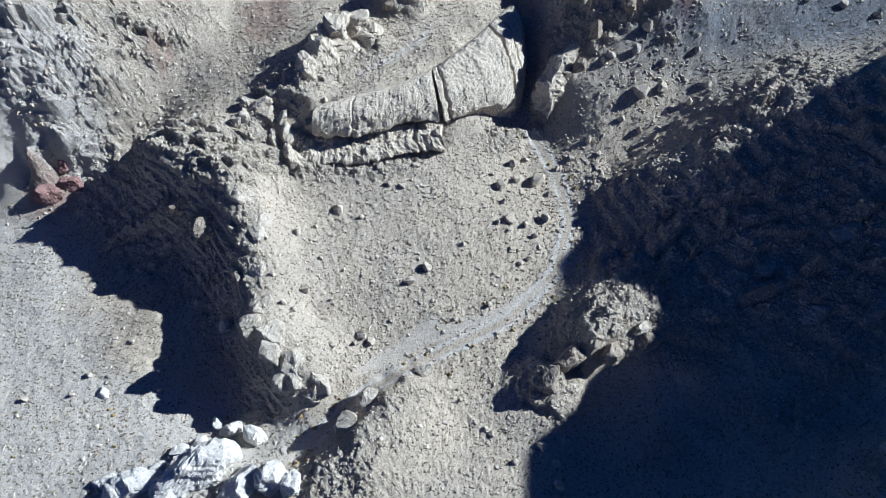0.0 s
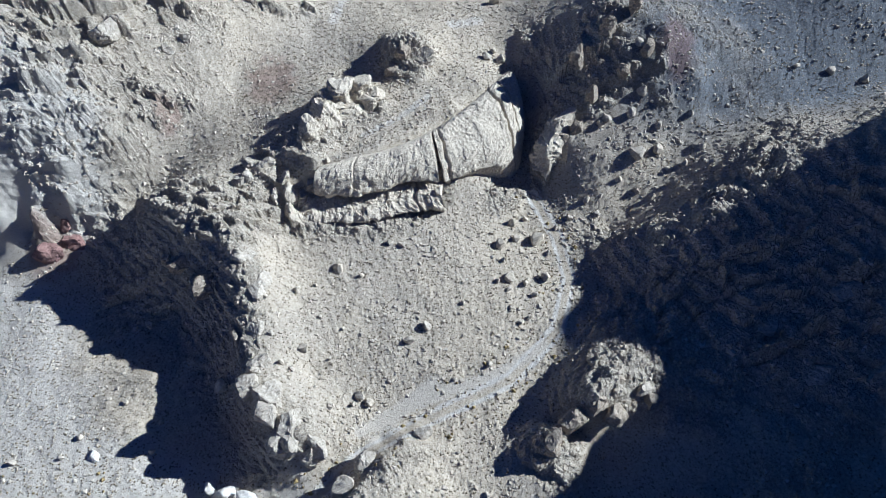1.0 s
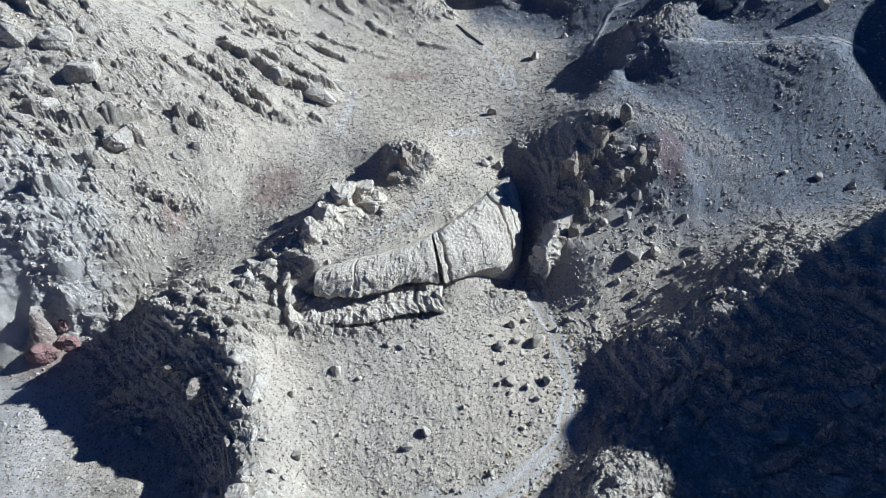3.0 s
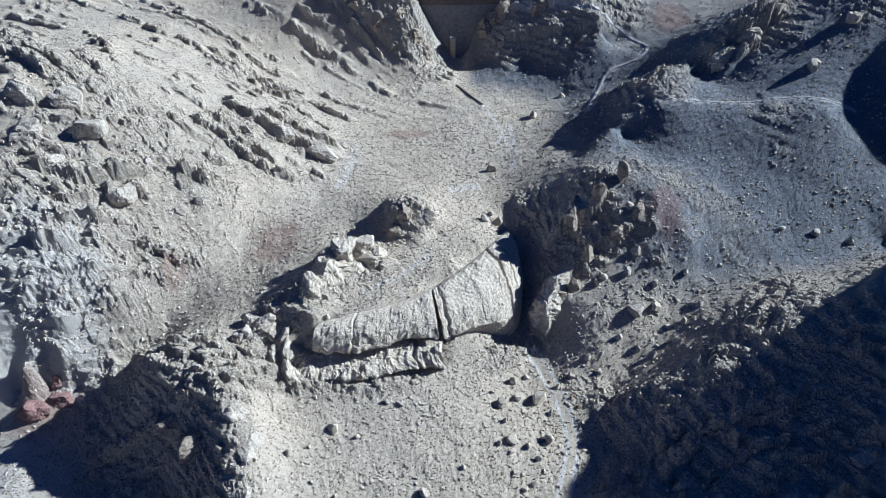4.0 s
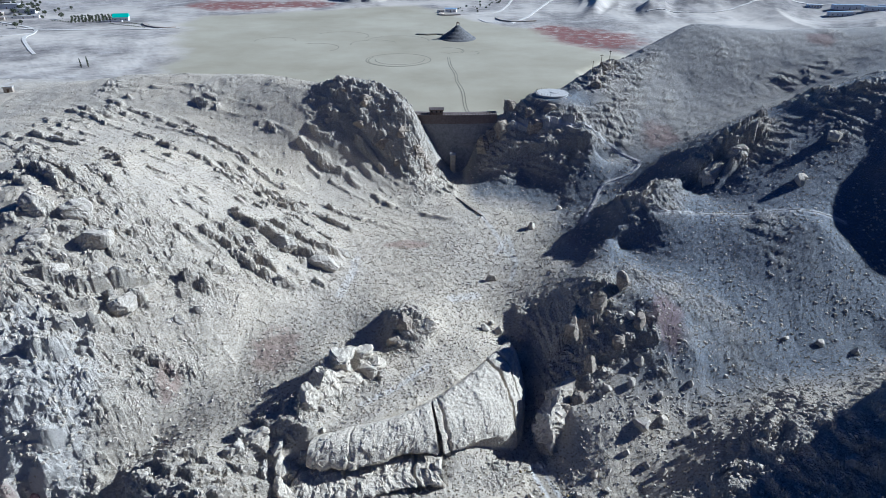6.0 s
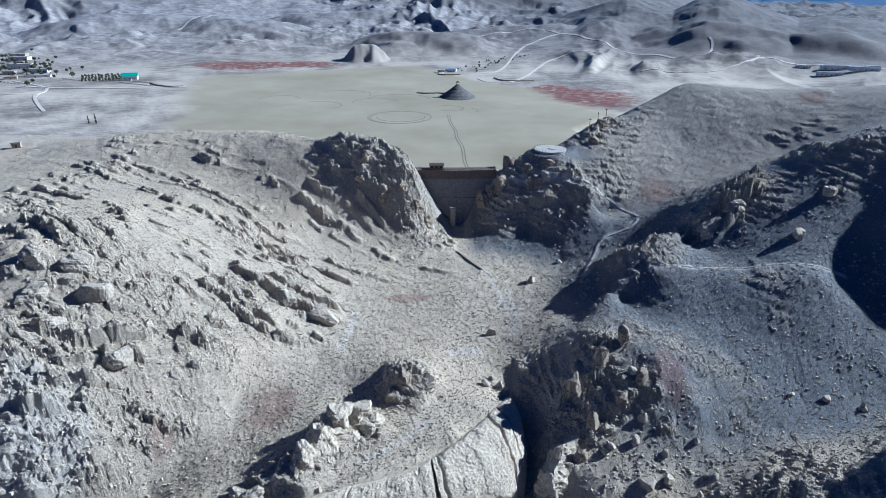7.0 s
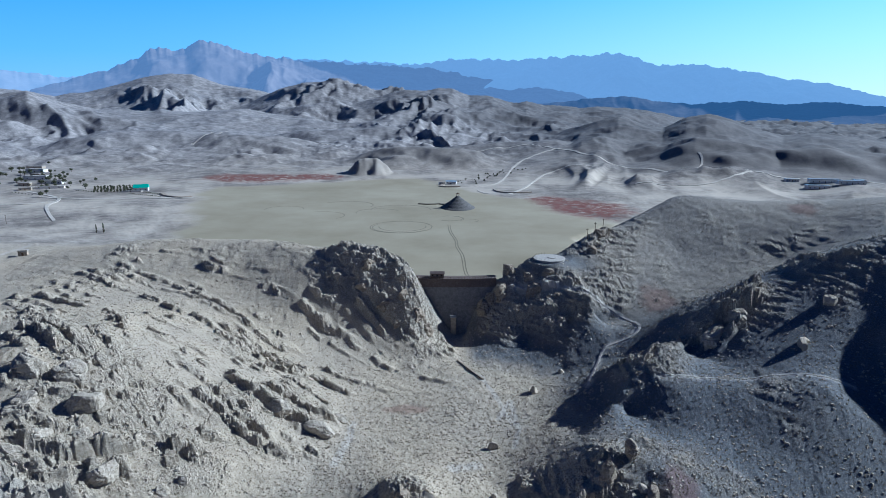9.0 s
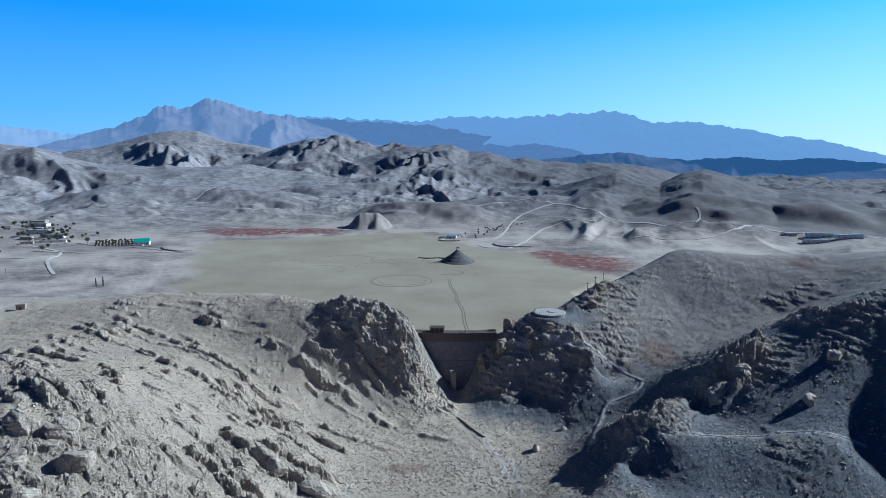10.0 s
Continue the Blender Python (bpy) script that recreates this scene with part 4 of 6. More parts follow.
def crag(kind, x, y, z, wide, deep, high, yaw, tilt, grain_size=0.0):
    """A bedded, jointed outcrop that stands out of the slope at (x, y, z)."""
    material, label = CRAG_KINDS[kind]
    seed = len(CRAGS)
    rs = np.random.RandomState(900 + seed)
    step = grain_size or max(0.5, min(wide, high) / 13)
    tall = high + 3
    nx, ny, nz = (max(5, int(v / step)) for v in (wide, deep, tall))
    ring = [(i, 0) for i in range(nx)] + [(nx, j) for j in range(ny)] + [(i, ny) for i in range(nx, 0, -1)] + [(0, j) for j in range(ny, 0, -1)]
    m = len(ring)
    pts = [(2 * i / nx - 1, 2 * j / ny - 1, 2 * k / nz - 1) for k in range(nz + 1) for i, j in ring]
    where = {ij: nz * m + q for q, ij in enumerate(ring)}
    for i in range(1, nx):
        for j in range(1, ny):
            where[i, j] = len(pts)
            pts.append((2 * i / nx - 1, 2 * j / ny - 1, 1.0))
    quads = [(k * m + q, k * m + (q + 1) % m, (k + 1) * m + (q + 1) % m, (k + 1) * m + q) for k in range(nz) for q in range(m)]
    quads += [(where[i, j], where[i + 1, j], where[i + 1, j + 1], where[i, j + 1]) for i in range(nx) for j in range(ny)]
    p = np.array(pts)
    big = np.abs(p).max(1, keepdims=True)
    p = p * big / ((np.abs(p) ** 4).sum(1, keepdims=True) ** 0.25 + 1e-9)
    for _ in range(18):
        n = np.array([rs.randn(), rs.randn(), 0.3 + 0.6 * rs.randn()])
        n /= np.linalg.norm(n)
        over = np.maximum(0, p @ n - rs.uniform(0.60, 0.95))
        p = p - n * over[:, None] * 0.97
    q = p * np.array([wide, deep, tall]) / 2
    out = p * np.array([1, 1, 0.4])
    out /= np.linalg.norm(out, axis=1, keepdims=True) + 1e-9
    size = min(wide, high)
    X, Y, Z = q.T
    side = X + 0.7 * Y
    bed = Z * 0.75 + 0.14 * side + 0.9 * fbm(X, Y, 9, 2, seed)
    row = np.floor(bed)
    edge = np.abs(bed - row - 0.5) * 2
    layer = LOT[(row.astype(int) * 31 + seed) & 511] - 0.5 - 0.7 * smooth(0.72, 1.0, edge)
    block = cells(side + 0.5 * grain(side / 3, Z / 3, seed), Z * 1.1, 0.24 * size + 1.0, seed)[1] - 0.5
    chip = cells(side * 1.2, Z * 1.2 + X, 0.9, seed + 5)[1] - 0.5
    flute = ridged(side, Z * 0.35, 2.6, 3, seed + 9)
    q = q + out * (0.055 * size * layer + 0.10 * size * block + 0.16 * chip + 0.05 * size * fbm(X, Y + Z, 5, 4, seed + 3) + 0.12 * flute)[:, None]
    q[:, 2] += 0.04 * size * fbm(X, Y, 4, 3, seed + 7)
    me = bpy.data.meshes.new("rock_outcrop")
    me.from_pydata(q.tolist(), [], quads)
    me.materials.append(material)
    ob = tagged(new("rock_outcrop", me), label, "rock outcrop", "crags of the gorge")
    ob.matrix_world = pose(x, y, z + high / 2 - 1.5 - 0.12 * high, tilt, tilt * 0.4, yaw)
    CRAGS.append(ob)


CRAGS = []
# crags begin
crag("pale", -49.6, 122.5, -29.4, 8, 6, 5, 20, 0)
crag("pale", -43.0, 117.3, -34.5, 8, 6, 6, -30, 0)
crag("pale", -40.8, 111.3, -38.3, 7, 6, 5, 40, 0)
crag("grey", -53.7, 119.8, -29.8, 6, 6, 3.5, 10, 0)
crag("grey", -38.2, 51.5, -47.0, 8, 8, 6, 30, 0)
crag("grey", -31.5, 48.6, -49.2, 5, 5, 5, -20, 0)
crag("grey", -40.9, 56.5, -42.1, 7, 7, 5, 0, 0)
crag("grey", -45.8, 62.5, -40.0, 6, 6, 5, 40, 0)
crag("white", -55.1, 31.6, -51.8, 20, 11, 9, 25, 0)
crag("white", -38.7, 29.3, -50.5, 9, 8, 7, 0, 0)
crag("white", -69.2, 29.2, -52.5, 16, 8, 5, 10, 0)
crag("white", -77.1, 29.5, -53.5, 7, 5, 3, 0, 0)
crag("white", -51.7, 41.8, -55.3, 5.5, 4, 4, 20, 0)
crag("white", -45.2, 40.1, -54.3, 6, 5, 4.5, -10, 0)
crag("white", -55.3, 43.5, -55.7, 2.5, 3, 4.5, 0, 0)
crag("white", -85.9, 51.1, -55.9, 6, 4, 1.6, 0, 0)
crag("white", -62.1, 36.6, -53.9, 6, 4, 3, 0, 0)
crag("grey", -18.1, 47.5, -47.5, 6, 5, 3, 50, 0)
crag("grey", -22.5, 41.3, -47.2, 7, 5, 3, 50, 0)
crag("grey", -5.0, 53.9, -48.1, 5, 4, 2, 0, 0)
crag("grey", -107.7, 166.8, -3.4, 7, 5.6, 5, -5, 0)
crag("grey", -102.2, 168.5, -4.4, 5, 4, 5, 14, 0)
crag("grey", -95.3, 172.0, -7.1, 6, 4.8, 4.5, 6, 0)
crag("grey", -123.6, 158.5, -2.8, 10, 8, 5, 15, 0)
crag("grey", -114.8, 160.9, -4.0, 6, 4.8, 4, -8, 0)
crag("grey", -83.6, 161.6, -17.1, 4, 3.2, 4, 10, 0)
crag("grey", -78.4, 165.7, -16.9, 4, 3.2, 4, 0, 0)
crag("red", -114.2, 108.1, -48.2, 9, 7, 5, 10, 0)
crag("red", -107.8, 112.0, -48.3, 6, 5, 4, 30, 0)
crag("red", -110.1, 116.0, -44.4, 6, 5, 3, 30, 0)
crag("pale", -37.0, 131.0, -26.0, 8, 9, 9, 55, 0)
crag("pale", -34.0, 138.5, -26.5, 14, 11, 11, 55, 6)
crag("pale", -30.0, 146.0, -26.5, 15, 12, 11, 40, 6)
crag("pale", -22.0, 147.5, -26.0, 13, 11, 8, 25, 6)
crag("pale", -27.5, 140.5, -27.0, 15, 8, 7, 40, 8)
crag("pale", -35.5, 134.5, -27.0, 12, 9, 9, 60, 5)
crag("pale", -32.0, 142.5, -26.5, 13, 11, 11, 48, 6)
crag("pale", -25.5, 148.5, -26.0, 13, 10, 9, 30, 4)
crag("pale", -37.5, 126.0, -28.5, 7, 8, 6, 70, 0)
crag("pale", 32.0, 135.5, -41.0, 10, 12, 16, -12, -12)
crag("pale", 35.5, 141.5, -36.0, 10, 12, 13, -8, -8)
crag("grey", 112.0, 239.0, 1.0, 20, 12, 8, 32, -8)
crag("grey", 124.0, 246.0, 8.0, 17, 11, 8, 32, -8)
crag("grey", 134.5, 252.5, 14.5, 10, 8, 7, 30, 0)
crag("brown", -12.4, 163.8, -21.8, 9, 7, 7, 0, 0)
crag("pale", -5.6, 163.6, -22.6, 7, 6, 6, 15, 0)
crag("brown", -15.1, 161.3, -24.0, 6, 5, 4, 30, 0)
crag("white", -61.3, 28.4, -52.0, 15, 9, 6, 10, 0)
crag("white", -45.7, 27.6, -51.0, 10, 8, 6, 40, 0)
crag("white", -73.9, 26.8, -52.8, 9, 6, 4, 0, 0)
crag("white", -33.8, 27.7, -48.9, 6, 6, 5, 0, 0)
crag("white", -65.1, 32.6, -53.0, 7, 4, 3, 0, 0)
crag("white", -58.6, 38.6, -54.6, 4, 3, 2, 30, 0)
crag("grey", -40.7, 215.2, -22.4, 9, 5, 3, -8, 6)
crag("grey", -49.8, 211.3, -19.2, 9, 5, 3.5, -20, 6)
crag("grey", -60.2, 212.4, -14.5, 9, 5, 3.5, -28, 6)
crag("grey", -69.0, 216.3, -10.0, 8, 5, 3, -30, 6)
crag("pale", -43.7, 120.2, -31.5, 6, 4.8, 5, 80, 0)
crag("grey", -39.8, 117.5, -35.8, 6, 4.8, 5, 75, 0)
crag("pale", -48.4, 121.8, -29.6, 6, 4.8, 4, 50, 0)
crag("pale", -42.7, 112.9, -36.6, 5, 4, 5, 80, 0)
crag("pale", -53.5, 124.0, -29.0, 6, 4.8, 4, 20, 0)
crag("grey", -55.8, 118.2, -29.6, 5, 4, 4, 25, 0)
crag("grey", -46.7, 115.9, -33.1, 5, 4, 4, 85, 0)
crag("pale", -38.0, 111.1, -38.5, 5, 4, 4, 20, 0)
crag("grey", -36.9, 120.3, -33.8, 5, 4, 4, 35, 0)
crag("brown", 57.3, 168.2, -6.0, 6, 4.8, 4, 50, 0)
crag("brown", 49.6, 163.4, -9.9, 6, 4.8, 4, 40, 0)
crag("brown", 40.3, 157.3, -16.8, 6, 4.8, 5, 50, 0)
crag("brown", 44.3, 147.3, -22.3, 5, 4, 4, 80, 0)
crag("brown", 53.4, 152.3, -17.5, 5, 4, 3, 70, 0)
crag("brown", 60.8, 157.1, -12.8, 5, 4, 3, 80, 0)
crag("brown", 35.1, 137.3, -33.5, 5, 4, 5, 0, 0)
crag("brown", 40.0, 139.2, -28.8, 4, 3.2, 4, 30, 0)
crag("brown", 34.8, 317.2, 8.0, 8, 6.4, 6, 0, 0)
crag("brown", 44.3, 309.5, 5.7, 9, 7.2, 6, 65, 0)
crag("brown", 54.5, 309.9, 8.6, 9, 7.2, 6, 40, 0)
crag("brown", 25.1, 305.2, -5.0, 8, 6.4, 7, 60, 0)
crag("brown", 38.9, 299.3, -6.0, 9, 7.2, 5, 50, 0)
crag("brown", 58.9, 300.3, -0.1, 8, 6.4, 5, 0, 0)
crag("brown", 82.4, 330.0, 17.3, 8, 6.4, 5, 60, 0)
crag("brown", 89.7, 347.7, 22.7, 7, 5.6, 5, 40, 0)
crag("brown", 25.8, 316.0, 3.3, 6, 4.8, 5, 60, 0)
crag("brown", -47.0, 305.0, 19.0, 12, 8, 6, 35, 0)
crag("brown", -37.0, 300.0, 15.5, 13, 9, 7, 30, 0)
crag("brown", -26.5, 295.5, 8.0, 12, 9, 8, 25, 0)
crag("brown", -18.5, 291.0, 0.5, 11, 8, 9, 15, 0)
crag("brown", -12.5, 287.5, -8.0, 9, 7, 9, 15, 0)
crag("brown", -27.0, 289.0, -1.0, 13, 7, 6, 40, 0)
crag("grey", 101.1, 109.0, -21.8, 9, 4.5, 3, 25, 0)
crag("grey", 90.5, 101.6, -27.7, 12, 6, 3.5, 25, 0)
crag("grey", 76.4, 98.7, -31.4, 10, 5, 3, 25, 0)
crag("grey", 69.1, 87.7, -38.2, 11, 5.5, 3, 25, 0)
crag("grey", 81.9, 78.2, -39.4, 12, 6, 3, 25, 0)
crag("grey", 99.9, 84.7, -34.0, 12, 6, 4, 25, 0)
crag("grey", 106.0, 99.5, -26.0, 10, 5, 4, 25, 0)
crag("grey", 62.8, 98.2, -35.5, 8, 4, 3, 25, 0)
crag("grey", 72.8, 73.0, -42.0, 10, 5, 3, 25, 0)
crag("grey", 92.4, 66.5, -41.8, 12, 6, 3, 25, 0)
crag("grey", 104.5, 65.2, -40.4, 9, 4.5, 5, 25, 0)
crag("grey", 47.9, 62.2, -42.4, 6, 3, 3, 25, 0)
crag("grey", 58.5, 81.2, -42.3, 8, 4, 3, 25, 0)
crag("brown", 46.5, 69.0, -43.0, 8, 6, 4, 50, 0)
crag("brown", 41.0, 64.5, -41.5, 9, 6, 4, 50, 6)
crag("brown", 35.5, 59.0, -40.5, 9, 7, 4, 45, 6)
crag("brown", 29.5, 54.5, -42.5, 8, 6, 4, 40, 0)
crag("brown", 25.0, 49.5, -44.0, 7, 5, 5, 55, 0)
crag("brown", 40.0, 56.0, -42.0, 6, 5, 4, 20, 0)
crag("brown", 50.0, 60.0, -44.5, 7, 5, 4, 30, 0)
crag("grey", -36.0, 53.5, -47.5, 9, 12, 9, 25, 8)
crag("grey", -30.5, 51.5, -50.0, 5, 9, 7, 15, 8)
crag("grey", -41.5, 60.0, -43.5, 8, 10, 7, 20, 6)
crag("grey", -44.5, 68.0, -41.5, 7, 9, 5, 10, 0)
crag("grey", -46.5, 78.0, -40.5, 7, 10, 4.5, 30, 0)
crag("grey", -47.0, 88.0, -36.8, 7, 10, 4, 0, 0)
crag("grey", -52.5, 97.0, -34.0, 8, 8, 4, 30, 0)
crag("grey", -60.0, 102.0, -32.8, 9, 7, 4, 15, 0)
crag("brown", -62.0, 92.0, -41.0, 10, 7, 7, 35, 0)
crag("brown", -70.0, 98.0, -41.0, 9, 7, 7, 25, 0)
crag("brown", -36.0, 293.5, 6.5, 14, 7, 6, 35, 0)
crag("brown", -20.0, 285.5, -9.0, 11, 7, 6, 40, 0)
crag("brown", -8.0, 286.5, -15.0, 7, 6, 7, 10, 0)
crag("brown", -51.0, 309.0, 22.0, 9, 7, 5, 20, 0)
crag("brown", 21.0, 303.0, -9.0, 8, 8, 9, 20, 0)
crag("brown", 31.0, 307.0, 0.0, 12, 8, 7, 15, 0)
crag("brown", 47.0, 304.0, 2.0, 12, 8, 7, 10, 0)
crag("brown", 61.0, 307.0, 6.0, 10, 7, 6, 0, 0)
crag("grey", -118.0, 163.5, -1.5, 11, 7, 5, 15, 0)
crag("grey", -99.0, 159.0, -10.0, 10, 7, 5, 18, 0)
crag("grey", -128.0, 171.5, 5.5, 12, 8, 5, 18, 0)
crag("grey", -112.0, 175.5, 4.5, 12, 8, 5, 15, 0)
crag("grey", -133.0, 183.0, 13.0, 12, 8, 6, 10, 0)
crag("grey", -121.0, 184.5, 10.0, 11, 8, 5, 20, 0)
crag("grey", -60.0, 206.5, -13.0, 14, 6, 4, -18, 0)
crag("grey", -46.0, 204.5, -19.5, 14, 6, 4, -8, 0)
# crags end


def catmull(keys, t):
    """Values smoothly between evenly spaced keys, at t from 0 to 1."""
    keys = np.asarray(keys, float)
    u = np.clip(t, 0, 1) * (len(keys) - 1)
    i = np.minimum(u.astype(int), len(keys) - 2)
    f = (u - i)[..., None]
    p0, p1, p2, p3 = keys[np.maximum(i - 1, 0)], keys[i], keys[i + 1], keys[np.minimum(i + 2, len(keys) - 1)]
    return 0.5 * (2 * p1 + (p2 - p0) * f + (2 * p0 - 5 * p1 + 4 * p2 - p3) * f * f + (3 * p1 - p0 - 3 * p2 + p3) * f ** 3)


def rock_face(name, label, root, lines, seed, n, rows, rough, bands, crack_at=(), ends=(0.06, 0.03)):
    """A weathered face drawn through lines of points, from its buried top edge down to its foot."""
    us = np.linspace(0, 1, n)
    keys = np.stack([catmull(line, us) for line in lines])
    vs = np.linspace(0, 1, rows)
    pos = np.stack([catmull(keys[:, i], vs) for i in range(n)])
    run = np.concatenate([[0], np.cumsum(np.linalg.norm(np.diff(pos[:, rows // 2], axis=0), axis=1))])
    along = np.broadcast_to(run[:, None], pos.shape[:2])
    down = np.concatenate([np.zeros((n, 1)), np.cumsum(np.linalg.norm(np.diff(pos, axis=1), axis=2), axis=1)], 1)
    U, V = np.meshgrid(us, vs, indexing="ij")
    du, dv = np.gradient(pos, axis=0), np.gradient(pos, axis=1)
    nor = np.cross(dv, du)
    nor /= np.linalg.norm(nor, axis=2, keepdims=True) + 1e-9
    face = smooth(0.05, 0.22, V) * smooth(0, ends[0], U) * smooth(1, 1 - ends[1], U)
    blocks = cells(along + 0.8 * grain(along / 2, down / 2, seed + 1), down + 0.6 * grain(along / 3, down / 3, seed + 2), 3.6, seed + 3)[1] - 0.5
    chips = cells(along * 1.1, down * 1.3, 1.2, seed + 4)[1] - 0.5
    line_beds = grain(along * 0.10 + 3, down * 1.1 + 0.42 * along, seed + 5) + 0.6 * grain(along * 0.25, down * 2.4 + 0.9 * along, seed + 6)
    flute = ridged(along, down * 0.25, 4.2, 3, seed + 7)
    push = rough * (0.55 * blocks + 0.30 * chips + 0.22 * flute + 0.5 * fbm(along, down, 6, 4, seed + 8)) + bands * line_beds
    for at, deep, wide in crack_at:
        push = push - deep * np.exp(-((along / run[-1] - at - 0.012 * fbm(down, 0 * down, 4, 3, seed + 9)) * run[-1] / wide) ** 2)
    pos = pos + nor * (face * push)[..., None]
    i = np.arange(n * rows).reshape(n, rows)
    quads = np.stack([i[:-1, :-1], i[:-1, 1:], i[1:, 1:], i[1:, :-1]], -1).reshape(-1, 4)
    me = bpy.data.meshes.new(name)
    me.from_pydata(pos.reshape(-1, 3).tolist(), [], quads.tolist())
    me.materials.append(ROCK_PALE)
    ob = new(name, me)
    ob.parent = root
    ob["label"] = label
    return ob


def rock_terrace():
    """The great slab over the bowl: a rounded lip over an undercut, a lower ledge, and a domed block behind a crack."""
    root = empty("rock_terrace", Matrix.Identity(4), "great pale limestone slab with an undercut face above a stony bowl", "rock outcrop")

    def line(z, *pts):
        return [(x, y, z if len(p) == 0 else p[0]) for x, y, *p in pts]
    rock_face("slab", "rounded overhanging lip of pale limestone", root, [
        line(-29.0, (-33, 126), (-23, 130), (-15, 132), (-8, 136), (-2, 140)),
        line(-26.2, (-34.5, 120), (-25, 123.5), (-17.5, 126), (-10, 129.5), (-3, 134.5)),
        line(-27.0, (-35, 117.5), (-25.2, 119.5), (-17.8, 122), (-10.2, 125), (-2.2, 129)),
        line(-29.6, (-35.5, 116.3), (-25.4, 117), (-18.0, 119.2), (-10.4, 122), (-1.4, 124.6)),
        line(-32.6, (-35.6, 116.6), (-25.4, 116), (-18.0, 118), (-10.4, 121), (-0.9, 121.4)),
        line(-33.0, (-35.0, 120), (-25, 121), (-17.6, 123), (-10, 126), (-1.0, 124)),
        line(-34.6, (-34, 122), (-24.5, 123), (-17, 125), (-9.5, 127), (-1.0, 126)),
    ], 300, 190, 70, 0.8, 0.10, ((0.31, 0.45, 0.35),))
    rock_face("lower_ledge", "lower ledge of cracked grey limestone", root, [
        line(-36.0, (-38, 124), (-33, 125), (-23, 126), (-10.5, 128), (0.5, 125)),
        line(-35.0, (-39, 117), (-33, 118), (-22.6, 119), (-10.5, 122), (0.0, 120.5)),
        line(-35.6, (-39.5, 113.5), (-32.4, 113.8), (-22.0, 114.8), (-10.6, 118), (0.0, 117.6)),
        line(-37.2, (-39.5, 111.2), (-32.4, 110.6), (-21.4, 111.6), (-9.0, 114.2), (0.6, 116.0)),
        line(-38.4, (-39, 112.4), (-32.4, 112.4), (-21, 113.2), (-9, 115.8), (1.0, 116.6)),
        line(-41.5, (-38, 114), (-32, 114), (-21, 115), (-9, 117), (2.0, 118)),
    ], 330, 190, 50, 1.3, 0.16, ((0.36, 0.5, 0.4), (0.82, 1.0, 0.5)))
    rock_face("dome_block", "smooth domed pale limestone block with diagonal bedding lines", root, [
        line(-29.0, (-3.4, 139), (2, 144), (9, 151), (16, 160), (20, 166)),
        line(-26.0, (-2.6, 134), (3.5, 140), (10, 147.5), (17, 157), (21.6, 163)),
        line(-27.4, (-1.4, 129.5), (6.5, 135.5), (14, 143), (20.6, 152), (23.6, 161)),
        line(-31.0, (-0.2, 125.6), (8.5, 130.0), (17, 136), (22.6, 144.5), (25.2, 157)),
        line(-34.4, (0.5, 123.4), (9.0, 127.6), (18, 132.0), (23.4, 139.5), (26.0, 153)),
        line(-36.0, (1.2, 124.2), (9.5, 128.6), (18.6, 131.2), (23.6, 138), (26.2, 151)),
        line(-42.5, (2.0, 126.5), (10, 129.5), (19, 131.0), (24.0, 137), (26.4, 149)),
    ], 360, 190, 84, 0.55, 0.13, ((0.05, 0.8, 0.4), (0.60, 1.0, 0.35), (0.72, 0.7, 0.3)), ends=(0.015, 0.05))


rock_terrace()

BOULDER_SHAPES = [rock_mesh("boulder", s, m, 3, 15, 0.03, 0.62) for s, m in zip(range(10), [ROCK_PALE, ROCK_GREY, ROCK_PALE, ROCK_PALE, ROCK_GREY] * 2)]
BOULDERS = []


def boulder(x, y, half, spin=None):
    rnd = random.Random(4000 + len(BOULDERS))
    me = BOULDER_SHAPES[rnd.randrange(10)]
    ob = new("boulder", me)
    size = "large" if half > 1.7 else "small"
    tone = {"pale_limestone": "pale", "grey_rock": "grey", "brown_rock": "brown"}[me.materials[0].name]
    tagged(ob, f"{size} angular {tone} boulder lying on stony ground", "boulder", "loose boulders")
    m = pose(x, y, ground_at(x, y) + half * 0.22, rnd.uniform(-15, 15), rnd.uniform(-15, 15), rnd.uniform(0, 360))
    ob.matrix_world = m @ Matrix.Diagonal((half * rnd.uniform(0.85, 1.15), half * rnd.uniform(0.75, 1.05), half * rnd.uniform(0.7, 1.0), 1))
    BOULDERS.append(ob)


# boulders begin
boulder(-8.8, 77.5, 2.1)
boulder(-4.2, 81.6, 2)
boulder(-20.6, 63.2, 1.9)
boulder(-18.2, 62.0, 1.6)
boulder(-22.2, 61.2, 1)
boulder(27.0, 109.7, 3.2)
boulder(18.6, 96.7, 2.4)
boulder(28.5, 96.9, 1.8)
boulder(20.4, 83.4, 1.3)
boulder(22.9, 84.8, 1.1)
boulder(-38.1, 89.4, 1.3)
boulder(-28.2, 97.3, 2.2)
boulder(-22.1, 95.2, 1)
boulder(-14.7, 105.5, 1.4)
boulder(-11.2, 105.1, 1.4)
boulder(57.0, 131.8, 3.6)
boulder(63.6, 133.3, 2.4)
boulder(-34.9, 73.7, 1.9)
boulder(-28.7, 72.1, 0.9)
boulder(11.8, 71.8, 1.4)
boulder(16.4, 107.2, 2.2)
boulder(20.0, 115.2, 1.9)
boulder(21.1, 109.7, 1.8)
boulder(5.4, 88.2, 1)
boulder(-81.3, 87.6, 1.7)
boulder(-55.6, 67.0, 2.6)
boulder(-39.3, 69.0, 1.3)
boulder(-32.2, 123.8, 1.3)
boulder(48.9, 141.5, 2.2)
boulder(56.3, 142.3, 2.4)
boulder(-33.9, 91.9, 0.9)
boulder(-24.5, 84.8, 0.9)
